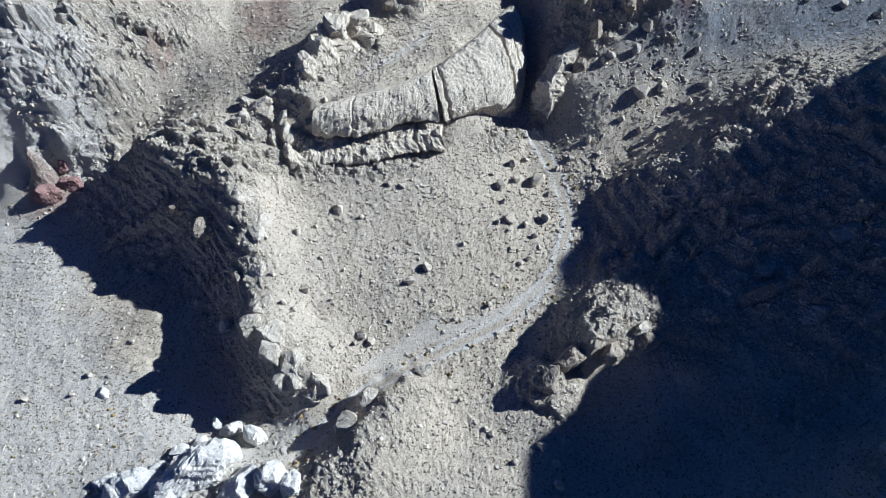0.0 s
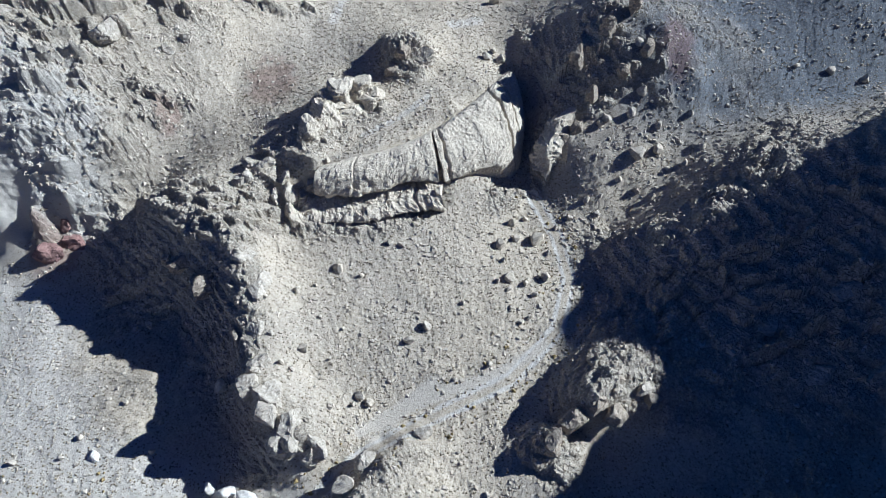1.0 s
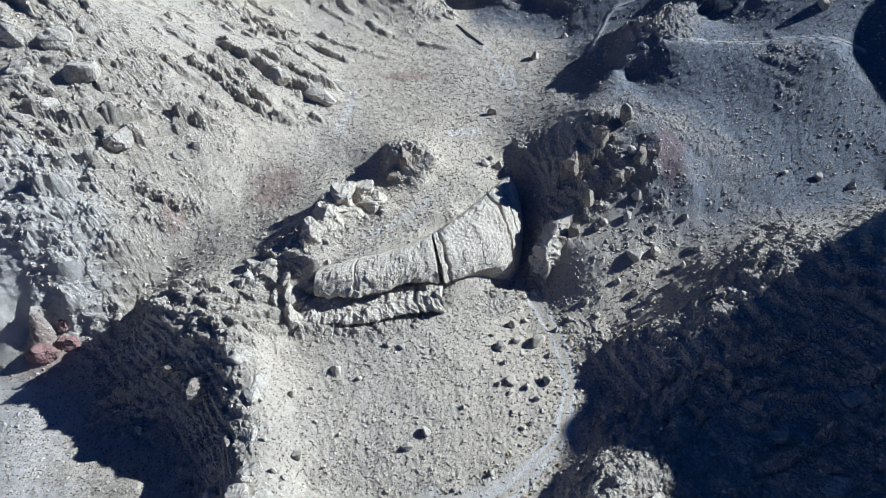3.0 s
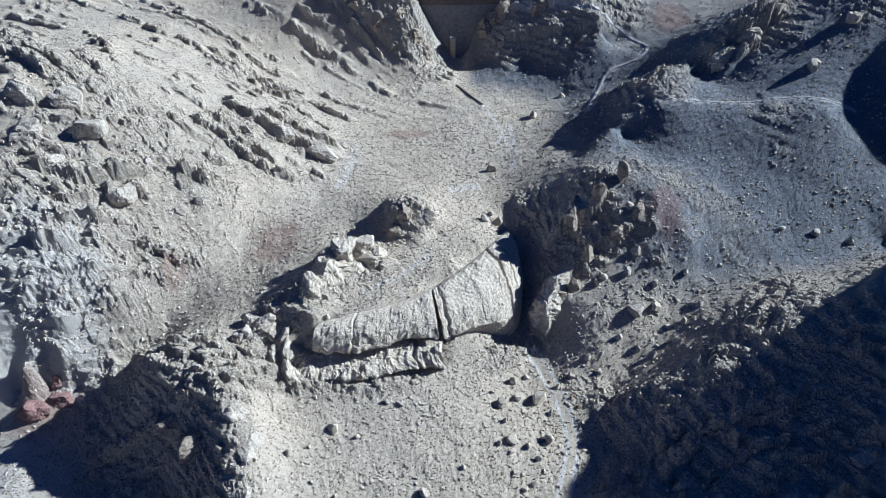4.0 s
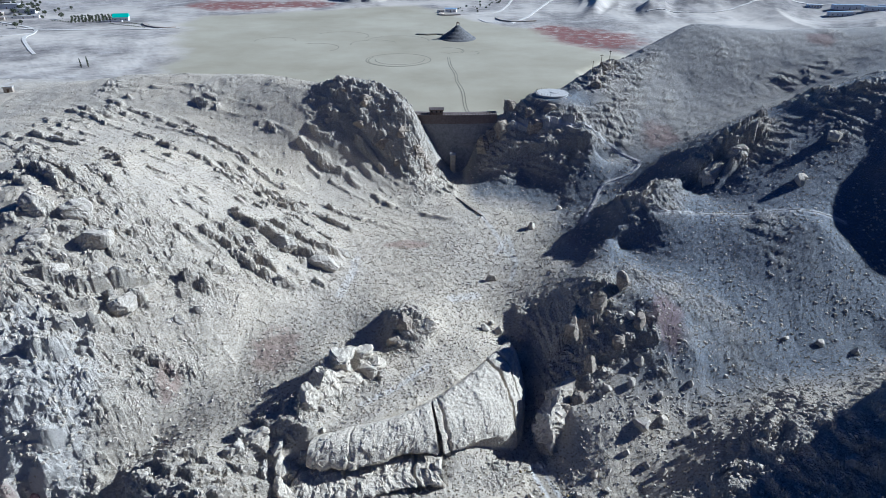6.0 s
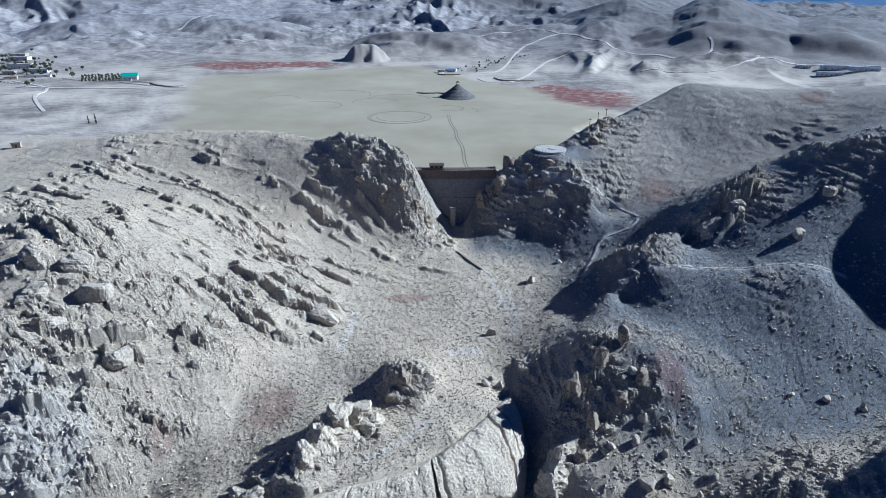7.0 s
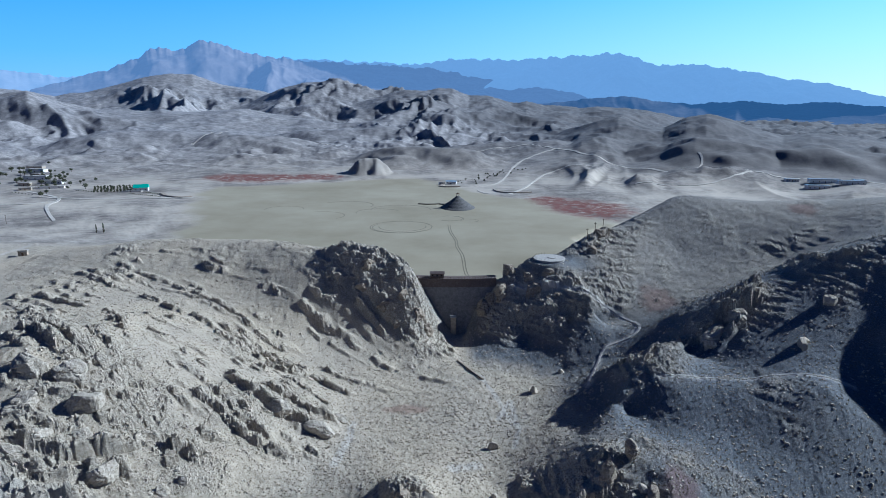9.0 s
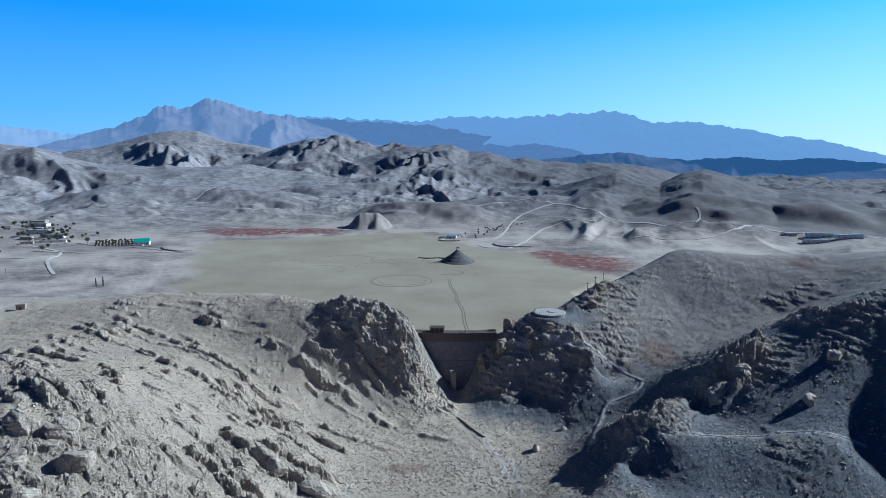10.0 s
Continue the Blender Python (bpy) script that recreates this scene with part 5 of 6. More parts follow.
boulder(-12.7, 86.8, 0.8)
boulder(-18.3, 77.2, 0.8)
boulder(-27.1, 60.2, 1.2)
boulder(29.8, 105.0, 1.2)
boulder(33.0, 113.7, 1.1)
boulder(17.9, 92.7, 1.3)
boulder(14.9, 95.5, 1.2)
boulder(22.7, 94.8, 1.4)
boulder(24.8, 91.3, 1.2)
boulder(18.3, 87.4, 1)
boulder(26.1, 87.9, 1)
boulder(16.8, 101.9, 1.2)
boulder(14.0, 111.1, 1.1)
boulder(24.3, 117.1, 1.2)
boulder(37.1, 116.4, 1.3)
boulder(42.2, 120.9, 1.5)
boulder(45.0, 117.1, 1.3)
boulder(66.9, 122.9, 1.6)
boulder(70.8, 128.7, 1.7)
boulder(66.3, 128.1, 1.4)
boulder(74.9, 134.3, 1.5)
boulder(51.6, 125.4, 1.4)
boulder(56.5, 122.6, 1.3)
boulder(60.7, 119.8, 1.5)
boulder(-6.7, 85.2, 0.9)
boulder(-25.7, 80.0, 0.8)
boulder(2.9, 67.9, 0.9)
boulder(15.8, 32.4, 1.2)
boulder(3.9, 46.7, 0.9)
boulder(9.7, 39.9, 0.9)
boulder(22.4, 35.9, 1.6)
boulder(25.3, 32.2, 1.5)
boulder(25.5, 27.5, 2)
boulder(10.9, 38.7, 1.2)
boulder(-36.8, 67.9, 1)
boulder(-42.5, 75.8, 0.9)
boulder(-45.1, 85.4, 1)
boulder(-31.7, 82.8, 0.9)
boulder(-13.7, 67.2, 0.8)
boulder(3.3, 49.3, 0.8)
boulder(-105.0, 50.0, 1.4)
boulder(-90.4, 56.1, 1.2)
boulder(-93.2, 51.0, 1)
boulder(-71.5, 60.2, 1)
boulder(-71.9, 52.6, 1.1)
boulder(-81.0, 64.6, 1)
boulder(18.8, 200.9, 2.4)
boulder(38.6, 239.5, 2.8)
boulder(18.9, 171.1, 2.2)
boulder(14.6, 170.8, 2)
boulder(16.8, 174.8, 1.6)
boulder(137.9, 221.1, 3)
boulder(154.7, 236.8, 3.5)
boulder(74.2, 143.1, 1.6)
boulder(63.9, 139.7, 1.6)
boulder(58.7, 158.6, 2)
boulder(59.5, 147.7, 2)
boulder(47.0, 140.2, 1.8)
boulder(21.1, 143.5, 1.4)
boulder(76.4, 133.4, 1.5)
boulder(119.5, 157.8, 2.2)
boulder(129.0, 154.6, 2)
boulder(108.8, 158.7, 1.6)
boulder(53.3, 256.9, 2)
boulder(136.4, 218.8, 3.2)
boulder(155.7, 235.7, 3.6)
# boulders end


# ---- dam ----
MASONRY = stone_material("dam_masonry", (0.15, 0.145, 0.145), (0.235, 0.225, 0.222), (0.32, 0.305, 0.295), 0.5)
BRICK_BAND = stone_material("dam_brick_band", (0.11, 0.09, 0.083), (0.16, 0.128, 0.115), (0.22, 0.178, 0.16), 0.8)


def plain_material(name, low, high, rough=0.7, metal=0.0, scale=1.5):
    m = Mat(name, rough)
    m.b.inputs["Metallic"].default_value = metal
    m.colour(m.ramp(m.noise(m.place(), scale, 6, 0.65), (0.35, low), (0.65, high)))
    m.bump(m.noise(m.place(), scale * 4, 5, 0.6), 0.3, 0.05)
    return m.m


CEMENT = plain_material("weathered_concrete", (0.36, 0.34, 0.31), (0.52, 0.50, 0.46), 0.85)
PLASTER = plain_material("white_plaster", (0.62, 0.60, 0.57), (0.78, 0.77, 0.74), 0.8)
MUD_WALL = plain_material("mud_plaster", (0.33, 0.28, 0.22), (0.45, 0.39, 0.32), 0.9)
STEEL = plain_material("rusty_steel", (0.10, 0.07, 0.05), (0.17, 0.12, 0.09), 0.6, 0.6)
GREEN_ROOF = plain_material("turquoise_roof", (0.02, 0.34, 0.27), (0.04, 0.46, 0.36), 0.5)
BLUE_ROOF = plain_material("blue_grey_roof", (0.20, 0.30, 0.42), (0.34, 0.44, 0.55), 0.5)
DARK_PANE = plain_material("dark_window_glass", (0.02, 0.025, 0.03), (0.035, 0.04, 0.05), 0.15)
WOOD = plain_material("brown_wood", (0.10, 0.065, 0.04), (0.16, 0.11, 0.07), 0.7)
TYRE_MUD = plain_material("pressed_mud", (0.19, 0.168, 0.12), (0.25, 0.225, 0.165), 0.9)
PATH_DUST = plain_material("trodden_dust", (0.46, 0.435, 0.39), (0.60, 0.57, 0.52), 0.95, 0, 0.5)
DUST_ROAD = plain_material("dusty_road", (0.48, 0.445, 0.39), (0.62, 0.58, 0.52), 0.95, 0, 0.2)
LEAF = island_material("dusty_green_leaves", (0.0, (0.045, 0.055, 0.03)), (0.5, (0.075, 0.088, 0.05)), (1.0, (0.12, 0.125, 0.08)))
BARK = plain_material("grey_bark", (0.09, 0.07, 0.05), (0.16, 0.13, 0.10), 0.9)


def slab(x0, x1, y0, y1, z0, z1, bevel=0.0):
    bm = bmesh.new()
    box(bm, x0, x1, y0, y1, z0, z1)
    if bevel:
        bmesh.ops.bevel(bm, geom=bm.edges[:], offset=bevel, segments=1, affect="EDGES")
    return bm


def dam():
    """A masonry wall between the hills: battered face, brick band, parapet with railing, gate house and outlet."""
    root = empty("dam", pose(4, 312, 0), "grey masonry dam with brick band, railing and gate house", "dam")

    def face(rows, back, name, material, label=""):
        bm = bmesh.new()
        n, w = 26, 24
        ring = rows + back
        cols = []
        for i in range(n + 1):
            u = -1 + 2 * i / n
            cols.append([bm.verts.new((u * w, y + 2.2 * u * u, z)) for z, y in ring])
        for a, b in zip(cols, cols[1:]):
            for k in range(len(ring)):
                j = (k + 1) % len(ring)
                bm.faces.new((a[k], a[j], b[j], b[k]))
        bm.faces.new(cols[0][::-1])
        bm.faces.new(cols[-1])
        bmesh.ops.recalc_face_normals(bm, faces=bm.faces[:])
        return part(name, bm, material, root, label)
    face([(3.2, -3.4), (-2, -4.6), (-12, -7.0), (-27, -11.5)], [(-27, 4.0), (3.2, 2.6)], "wall", MASONRY)
    face([(7.2, -3.1), (3.2, -3.4)], [(3.2, 2.4), (7.2, 2.4)], "brick_band", BRICK_BAND, "reddish brick upper band of the dam")
    face([(7.75, -3.5), (7.2, -3.5)], [(7.2, 2.8), (7.75, 2.8)], "coping", BRICK_BAND, "dark brown coping along the crest")
    for i in range(33):
        u = -1 + 2 * i / 32
        part("rail_post", slab(u * 23 - 0.09, u * 23 + 0.09, -3.3 + 2.2 * u * u, -3.12 + 2.2 * u * u, 7.75, 8.75), STEEL, root)
    for z in (8.25, 8.72):
        bm = bmesh.new()
        for i in range(32):
            u, v = -1 + 2 * i / 32, -1 + 2 * (i + 1) / 32
            a = [bm.verts.new((s * 23, -3.25 + 2.2 * s * s + dy, z + dz)) for s in (u, v) for dy, dz in ((0, 0), (0.1, 0), (0.1, 0.09), (0, 0.09))]
            for k in range(4):
                bm.faces.new((a[k], a[(k + 1) % 4], a[4 + (k + 1) % 4], a[4 + k]))
        part("handrail", bm, STEEL, root)
    house = part("gate_house", slab(-10.5, -3.5, -2.4, 2.0, 7.75, 10.0, 0.08), BRICK_BAND, root, "small brown gate house on the crest")
    part("roof_slab", slab(-10.9, -3.1, -2.8, 2.4, 10.0, 10.3, 0.05), STEEL, house)
    for x in (-9.4, -7.0, -4.8):
        part("window", slab(x - 0.4, x + 0.4, -2.46, -2.4, 8.9, 9.8), DARK_PANE, house)
    # outlet works at the foot
    tower = part("outlet_tower", slab(0.2, 2.8, -12.2, -9.5, -27, -10.5, 0.1), MUD_WALL, root, "brown outlet tower at the foot")
    part("tower_cap", slab(-0.1, 3.1, -12.5, -9.2, -10.5, -10.1, 0.05), CEMENT, tower)
    # stepped masonry courses show as string lines
    for z, y in ((-6.5, -5.75), (-16.5, -8.4)):
        part("string_course", slab(-22, 22, y - 0.25, y + 0.3, z, z + 0.35), MASONRY, root)


dam()


# ---- roads, tracks and low walls ----
def ribbon(name, label, category, width, material, pts, lift=0.5, step=6.0, kind="structure", rough_ground=False):
    """A strip laid over the ground along a line."""
    line = []
    pts = [Vector(p) for p in pts]
    smooth_pts = []
    for i in range(len(pts) - 1):
        p0, p1, p2, p3 = pts[max(0, i - 1)], pts[i], pts[i + 1], pts[min(len(pts) - 1, i + 2)]
        n = max(2, int((p2 - p1).length / step))
        for k in range(n):
            t = k / n
            smooth_pts.append(0.5 * ((2 * p1) + (p2 - p0) * t + (2 * p0 - 5 * p1 + 4 * p2 - p3) * t * t + (3 * p1 - p0 - 3 * p2 + p3) * t ** 3))
    smooth_pts.append(pts[-1])
    for i, p in enumerate(smooth_pts):
        a, b = smooth_pts[max(0, i - 1)], smooth_pts[min(len(smooth_pts) - 1, i + 1)]
        d = (b - a).normalized()
        line.append((p, Vector((-d.y, d.x)) * width / 2 * (1 + 0.18 * noise.noise(Vector((p.x * 0.05, p.y * 0.05, 3))))))
    xs = np.array([(p + s * o).to_tuple() for p, o in line for s in (-1, 1)])
    zs = terrain(xs[:, 0], xs[:, 1], rough_ground)[0]
    zs = zs if rough_ground or category == "road" else np.repeat(np.maximum(zs[0::2], zs[1::2]), 2)
    bm = bmesh.new()
    top = [bm.verts.new((x, y, z + lift)) for (x, y), z in zip(xs, zs)]
    low = [bm.verts.new((x, y, z - (0.2 if category == "road" else 1.5))) for (x, y), z in zip(xs, zs)]
    for i in range(0, len(top) - 2, 2):
        bm.faces.new((top[i], top[i + 1], top[i + 3], top[i + 2]))
        bm.faces.new((top[i], top[i + 2], low[i + 2], low[i]))
        bm.faces.new((top[i + 1], low[i + 1], low[i + 3], top[i + 3]))
    bmesh.ops.recalc_face_normals(bm, faces=bm.faces[:])
    return tagged(part(name, bm, material), label, category, kind=kind)


for wide, line in (
    (6, [(103, 930), (129, 1008), (179, 1073), (209, 1066), (264, 915), (304, 866), (319, 828), (398, 794), (560, 745), (700, 730)]),
    (4, [(73, 683), (95, 732), (118, 800), (146, 871), (184, 890), (220, 871)]),
    (3, [(40, 712), (51, 686), (77, 692)]),
    (3.5, [(38, 754), (69, 782), (101, 918), (104, 930)]),
    (3.5, [(230, 738), (260, 736), (299, 729), (350, 754), (398, 794)]),
    (4, [(324, 822), (365, 876), (376, 916)]),
    (4, [(-459, 677), (-407, 643), (-389, 615), (-382, 588), (-356, 548), (-326, 508)]),
    (4, [(-450, 585), (-430, 591), (-406, 597), (-389, 615)]),
    (6, [(-425, 643), (-372, 634), (-287, 640), (-262, 646)]),
    (7, [(-466, 1155), (-470, 1260), (-500, 1400), (-505, 1460)]),
    (5, [(-380, 1230), (-300, 1240), (-190, 1215)]),
    (5, [(-60, 1090), (40, 1110), (150, 1140), (200, 1075)]),
):
    ribbon("road", "pale dusty unpaved road across the plain", "road", wide * 0.75, DUST_ROAD, line, 0.45, 4.0)
ribbon("footpath", "narrow pale trodden path winding down the rocky slope", "path", 1.1, PATH_DUST, ROADS[0][1], 0.28, 0.8, rough_ground=True)
ribbon("footpath", "faint pale trodden path along the shaded slope", "path", 0.4, PATH_DUST, ROADS[1][1], 0.12, 0.8, rough_ground=True)
for line in (
    [(-309, 674), (-300, 660), (-290, 652), (-276, 645), (-268, 650)],
    [(0, 762), (-3, 750), (4, 744), (20, 748)],
    [(60, 720), (66, 700), (82, 694), (100, 700)],
):
    ribbon("earth_bank", "low dark curved earth bank by the lake", "bank", 4, MUD_WALL, line, 1.3)
ribbon("stone_wall", "low dark stone wall across the gully floor", "wall", 0.8, ROCK_BROWN, [(7, 270), (13, 260), (18, 252)], 0.7, 2.0)


def tyre_ring(x, y, radius, a0, a1, squash=1.0):
    pts = [(x + radius * math.cos(radians(a)), y + radius * squash * math.sin(radians(a))) for a in range(a0, a1 + 1, 12)]
    tagged(ribbon("tyre_track", "dark curved tyre track pressed in dry mud", "tyre track", 0.75, TYRE_MUD, pts, 0.06, 2.0), group="tyre tracks on the lake bed")


for ring in ((-34, 490, 25, 0, 360), (-34, 489, 23, 150, 330), (-33, 491, 19, 180, 380), (5, 530, 12, -120, 130), (2, 528, 16, -40, 60),
             (-40, 575, 28, 0, 180), (-60, 560, 20, 20, 200), (22, 520, 8, -60, 90), (-110, 540, 22, -40, 120), (-95, 600, 26, -20, 150), (-150, 575, 18, 0, 200)):
    tyre_ring(*ring)
for dx in (0, 1.7):
    tagged(ribbon("tyre_track", "wavering double tyre track leading towards the dam", "tyre track", 0.6, TYRE_MUD,
                  [(4 + dx, 500), (5 + dx, 470), (8.5 + dx, 440), (9 + dx, 418), (12 + dx, 392), (13 + dx, 368), (15.5 + dx, 345)], 0.06, 2.5), group="tyre tracks on the lake bed")


# ---- islet with a pavilion ----
MOUND_CLAY = stone_material("grey_clay", (0.07, 0.07, 0.072), (0.125, 0.122, 0.12), (0.19, 0.185, 0.178), 0.4)


def islet():
    root = empty("islet", pose(14, 590, 0), "stepped conical earth mound with a small pavilion on top", "mound")
    bm = bmesh.new()
    rings = []
    for k in range(10):
        t = k / 9
        rings.append([bm.verts.new(((17.5 * (1 - t) + 1.6 * t) * math.cos(a) * (1 + 0.05 * noise.noise(Vector((math.cos(a) * 2, math.sin(a) * 2, k * 0.6)))),
                                    (22 * (1 - t) + 1.6 * t) * math.sin(a), 11.5 * t ** 1.1 - 0.6 + 0.25 * (k % 2))) for a in np.linspace(0, 2 * math.pi, 40, endpoint=False)])
    for a, b in zip(rings, rings[1:]):
        for i in range(40):
            bm.faces.new((a[i], a[(i + 1) % 40], b[(i + 1) % 40], b[i]))
    bm.faces.new(rings[-1])
    part("mound", bm, MOUND_CLAY, root)
    for sx in (-1.1, 1.1):
        for sy in (-1.1, 1.1):
            part("column", slab(sx - 0.12, sx + 0.12, sy - 0.12, sy + 0.12, 10.9, 13.2), WOOD, root)
    bm = bmesh.new()
    bmesh.ops.create_cone(bm, segments=8, radius1=2.2, radius2=0.15, depth=1.3, cap_ends=True, matrix=Matrix.Translation((0, 0, 13.8)))
    part("pavilion_roof", bm, WOOD, root)


islet()
ribbon("earth_bank", "low dark spit of mud beside the islet", "bank", 5, TYRE_MUD, [(-24, 612), (-14, 608), (-4, 612), (3, 606)], 0.9)


# ---- viewing terrace on the right bank ----
def viewing_platform(x, y, z):
    root = empty("viewing_platform", pose(x, y, z), "round pale concrete viewing platform with a retaining wall", "platform")
    for name, r0, z0, z1, mat in (("retaining_wall", 8.2, -6, 0.0, CEMENT), ("deck", 8.5, 0.0, 0.35, CEMENT)):
        bm = bmesh.new()
        bmesh.ops.create_cone(bm, segments=40, radius1=r0 + (0.5 if z0 < -1 else 0), radius2=r0, depth=z1 - z0, cap_ends=True, matrix=Matrix.Translation((0, 0, (z0 + z1) / 2)))
        part(name, bm, mat, root)
    bm = bmesh.new()
    bmesh.ops.create_cone(bm, segments=24, radius1=2.6, radius2=2.4, depth=0.3, cap_ends=True, matrix=Matrix.Translation((1.5, 0.5, 0.5)))
    part("planter", bm, CEMENT, root)
    for i in range(14):
        a = radians(100 + i * 12)
        part("rail_post", slab(8.2 * math.cos(a) - 0.06, 8.2 * math.cos(a) + 0.06, 8.2 * math.sin(a) - 0.06, 8.2 * math.sin(a) + 0.06, 0.35, 1.3), STEEL, root)


# platform begin
viewing_platform(57, 321, 16.0)
# platform end


def pole(x, y, high):
    root = empty("utility_pole", pose(x, y, ground_at(x, y) - 0.4), "thin dark utility pole with a cross arm", "utility pole", "poles on the hill")
    bm = bmesh.new()
    bmesh.ops.create_cone(bm, segments=8, radius1=0.16, radius2=0.1, depth=high, cap_ends=True, matrix=Matrix.Translation((0, 0, high / 2)))
    part("shaft", bm, WOOD, root)
    part("cross_arm", slab(-0.9, 0.9, -0.06, 0.06, high - 0.7, high - 0.55), WOOD, root)


for x, y, high in ((82, 343, 7), (87, 346, 7), (93, 352, 6), (-357, 495, 8)):
    pole(x, y, high)


# ---- houses ----
def house(x, y, wide, deep, high, yaw, label, walls=PLASTER, roof=CEMENT, gable=0.0, windows=3):
    root = empty("house", pose(x, y, ground_at(x, y) - 0.3, 0, 0, yaw), label, "house", "houses by the lake")
    bm = slab(-wide / 2, wide / 2, -deep / 2, deep / 2, 0, high)
    body = part("wall", bm, walls, root)
    if gable:
        bm = bmesh.new()
        w, d = wide / 2 + 0.5, deep / 2 + 0.6
        v = [bm.verts.new(p) for p in ((-w, -d, high), (w, -d, high), (w, d, high), (-w, d, high), (-w, 0, high + gable), (w, 0, high + gable))]
        for f in ((0, 1, 5, 4), (2, 3, 4, 5), (0, 4, 3), (1, 2, 5), (3, 2, 1, 0)):
            bm.faces.new([v[i] for i in f])
        part("roof", bm, roof, root)
    else:
        part("roof", slab(-wide / 2 - 0.3, wide / 2 + 0.3, -deep / 2 - 0.3, deep / 2 + 0.3, high, high + 0.35, 0.05), roof, root)
        part("parapet", slab(-wide / 2 - 0.3, wide / 2 + 0.3, -deep / 2 - 0.3, -deep / 2 - 0.05, high + 0.35, high + 0.75), walls, root)
    for i in range(windows):
        cx = -wide / 2 + (i + 0.5) * wide / windows
        if i == windows // 2:
            part("door", slab(cx - 0.5, cx + 0.5, -deep / 2 - 0.06, -deep / 2 + 0.02, 0.1, 2.3), WOOD, body)
        else:
            win = part("window", slab(cx - 0.7, cx + 0.7, -deep / 2 - 0.08, -deep / 2 + 0.02, 1.2, 2.5), PLASTER, body)
            part("pane", slab(cx - 0.58, cx + 0.58, -deep / 2 - 0.10, -deep / 2 - 0.08, 1.32, 2.38), DARK_PANE, win)
    return root


house(-343, 697, 15, 9, 4.2, 14, "white lakeside building with a bright turquoise pitched roof", roof=GREEN_ROOF, gable=3.4)
house(-350, 688, 22, 5, 1.4, 10, "low white walled terrace beside the turquoise-roofed building", windows=1)
house(10, 775, 13, 7, 3.6, -10, "small white and blue house on the shore point", roof=BLUE_ROOF, gable=1.2)
house(-2, 768, 7, 5, 3.0, 15, "small white flat-roofed house on the shore point")
for x, y, w, d, h, yaw in ((-452, 705, 30, 7, 2.6, 20), (-470, 742, 22, 9, 4, 5), (-505, 765, 26, 10, 5, 10), (-540, 820, 24, 10, 4, 0), (-470, 690, 12, 7, 3, 25), (-520, 790, 14, 9, 4, -8), (-490, 720, 12, 8, 3.5, 12), (-560, 850, 20, 10, 4, 5)):
    house(x, y, w, d, h, yaw, "low pale flat-roofed village building among trees", walls=PLASTER if w > 20 else MUD_WALL)
for x, y, w, d, h, yaw in ((462, 748, 34, 9, 4.5, -8), (440, 722, 26, 9, 4, -8), (478, 722, 30, 8, 4, -8), (500, 742, 12, 8, 4, -8), (432, 765, 16, 6, 3, -5)):
    house(x, y, w, d, h, yaw, "long pale building with blue-grey roof beside the road", roof=BLUE_ROOF, windows=5)
house(-234, 334, 4.2, 3.6, 3.0, 20, "small dark stone hut on the hillside", walls=ROCK_BROWN, windows=1)


# ---- trees ----
def tree_mesh(name, seed, high, wide, conical):
    """Trunk with limbs, and a crown of many small leaf clumps."""
    rnd = random.Random(seed)
    tb = bmesh.new()
    bmesh.ops.create_cone(tb, segments=7, radius1=0.045 * high, radius2=0.012 * high, depth=high * 0.75, cap_ends=True, matrix=Matrix.Translation((0, 0, high * 0.375)))
    if not conical:
        for k in range(6):
            a, t = k * 1.05 + rnd.random(), rnd.uniform(0.3, 0.55)
            lean = Matrix.Translation((0, 0, high * t)) @ Matrix.Rotation(a, 4, "Z") @ Matrix.Rotation(radians(rnd.uniform(35, 60)), 4, "Y") @ Matrix.Translation((0, 0, high * 0.17))
            bmesh.ops.create_cone(tb, segments=5, radius1=0.018 * high, radius2=0.006 * high, depth=high * 0.34, cap_ends=True, matrix=lean)
    cb = bmesh.new()
    for _ in range(90 if conical else 110):
        if conical:
            t = rnd.random()
            r = wide * (1 - t) ** 0.7 * math.sqrt(rnd.random()) * (0.5 + 0.5 * min(1, t * 6))
            a = rnd.random() * 6.283
            c, s = Vector((r * math.cos(a), r * math.sin(a), high * (0.08 + 0.92 * t))), 0.16 * wide + 0.12
        else:
            d = Vector((rnd.gauss(0, 1), rnd.gauss(0, 1), rnd.gauss(0, 1))).normalized() * rnd.random() ** 0.45
            c, s = Vector((d.x * wide, d.y * wide, high * 0.68 + d.z * high * 0.32)), 0.2 * wide
        turn = Matrix.Rotation(rnd.random() * 6.283, 4, Vector((rnd.random(), rnd.random(), 1)).normalized())
        vs = [cb.verts.new(c + turn @ Vector(p) * s * rnd.uniform(0.6, 1.3)) for p in ((1, 0, 0), (-0.5, 0.8, 0.1), (-0.5, -0.8, -0.1), (0, 0, 0.9), (0, 0.1, -0.7))]
        for f in ((0, 1, 3), (1, 2, 3), (2, 0, 3), (1, 0, 4), (2, 1, 4), (0, 2, 4)):
            cb.faces.new([vs[i] for i in f])
    out = []
    for nm, bm, mat in (("trunk", tb, BARK), ("crown", cb, LEAF)):
        me = bpy.data.meshes.new(nm)
        bm.to_mesh(me)
        bm.free()
        me.materials.append(mat)
        out.append((nm, me))
    return out


def plant(shape, x, y, label, category, group, size=1.0, turn=0.0):
    root = empty(category.replace(" ", "_"), pose(x, y, ground_at(x, y) - 0.1, 0, 0, turn) @ Matrix.Scale(size, 4), label, category, group)
    for nm, me in shape:
        ob = new(nm, me)
        ob.parent = root
    return root


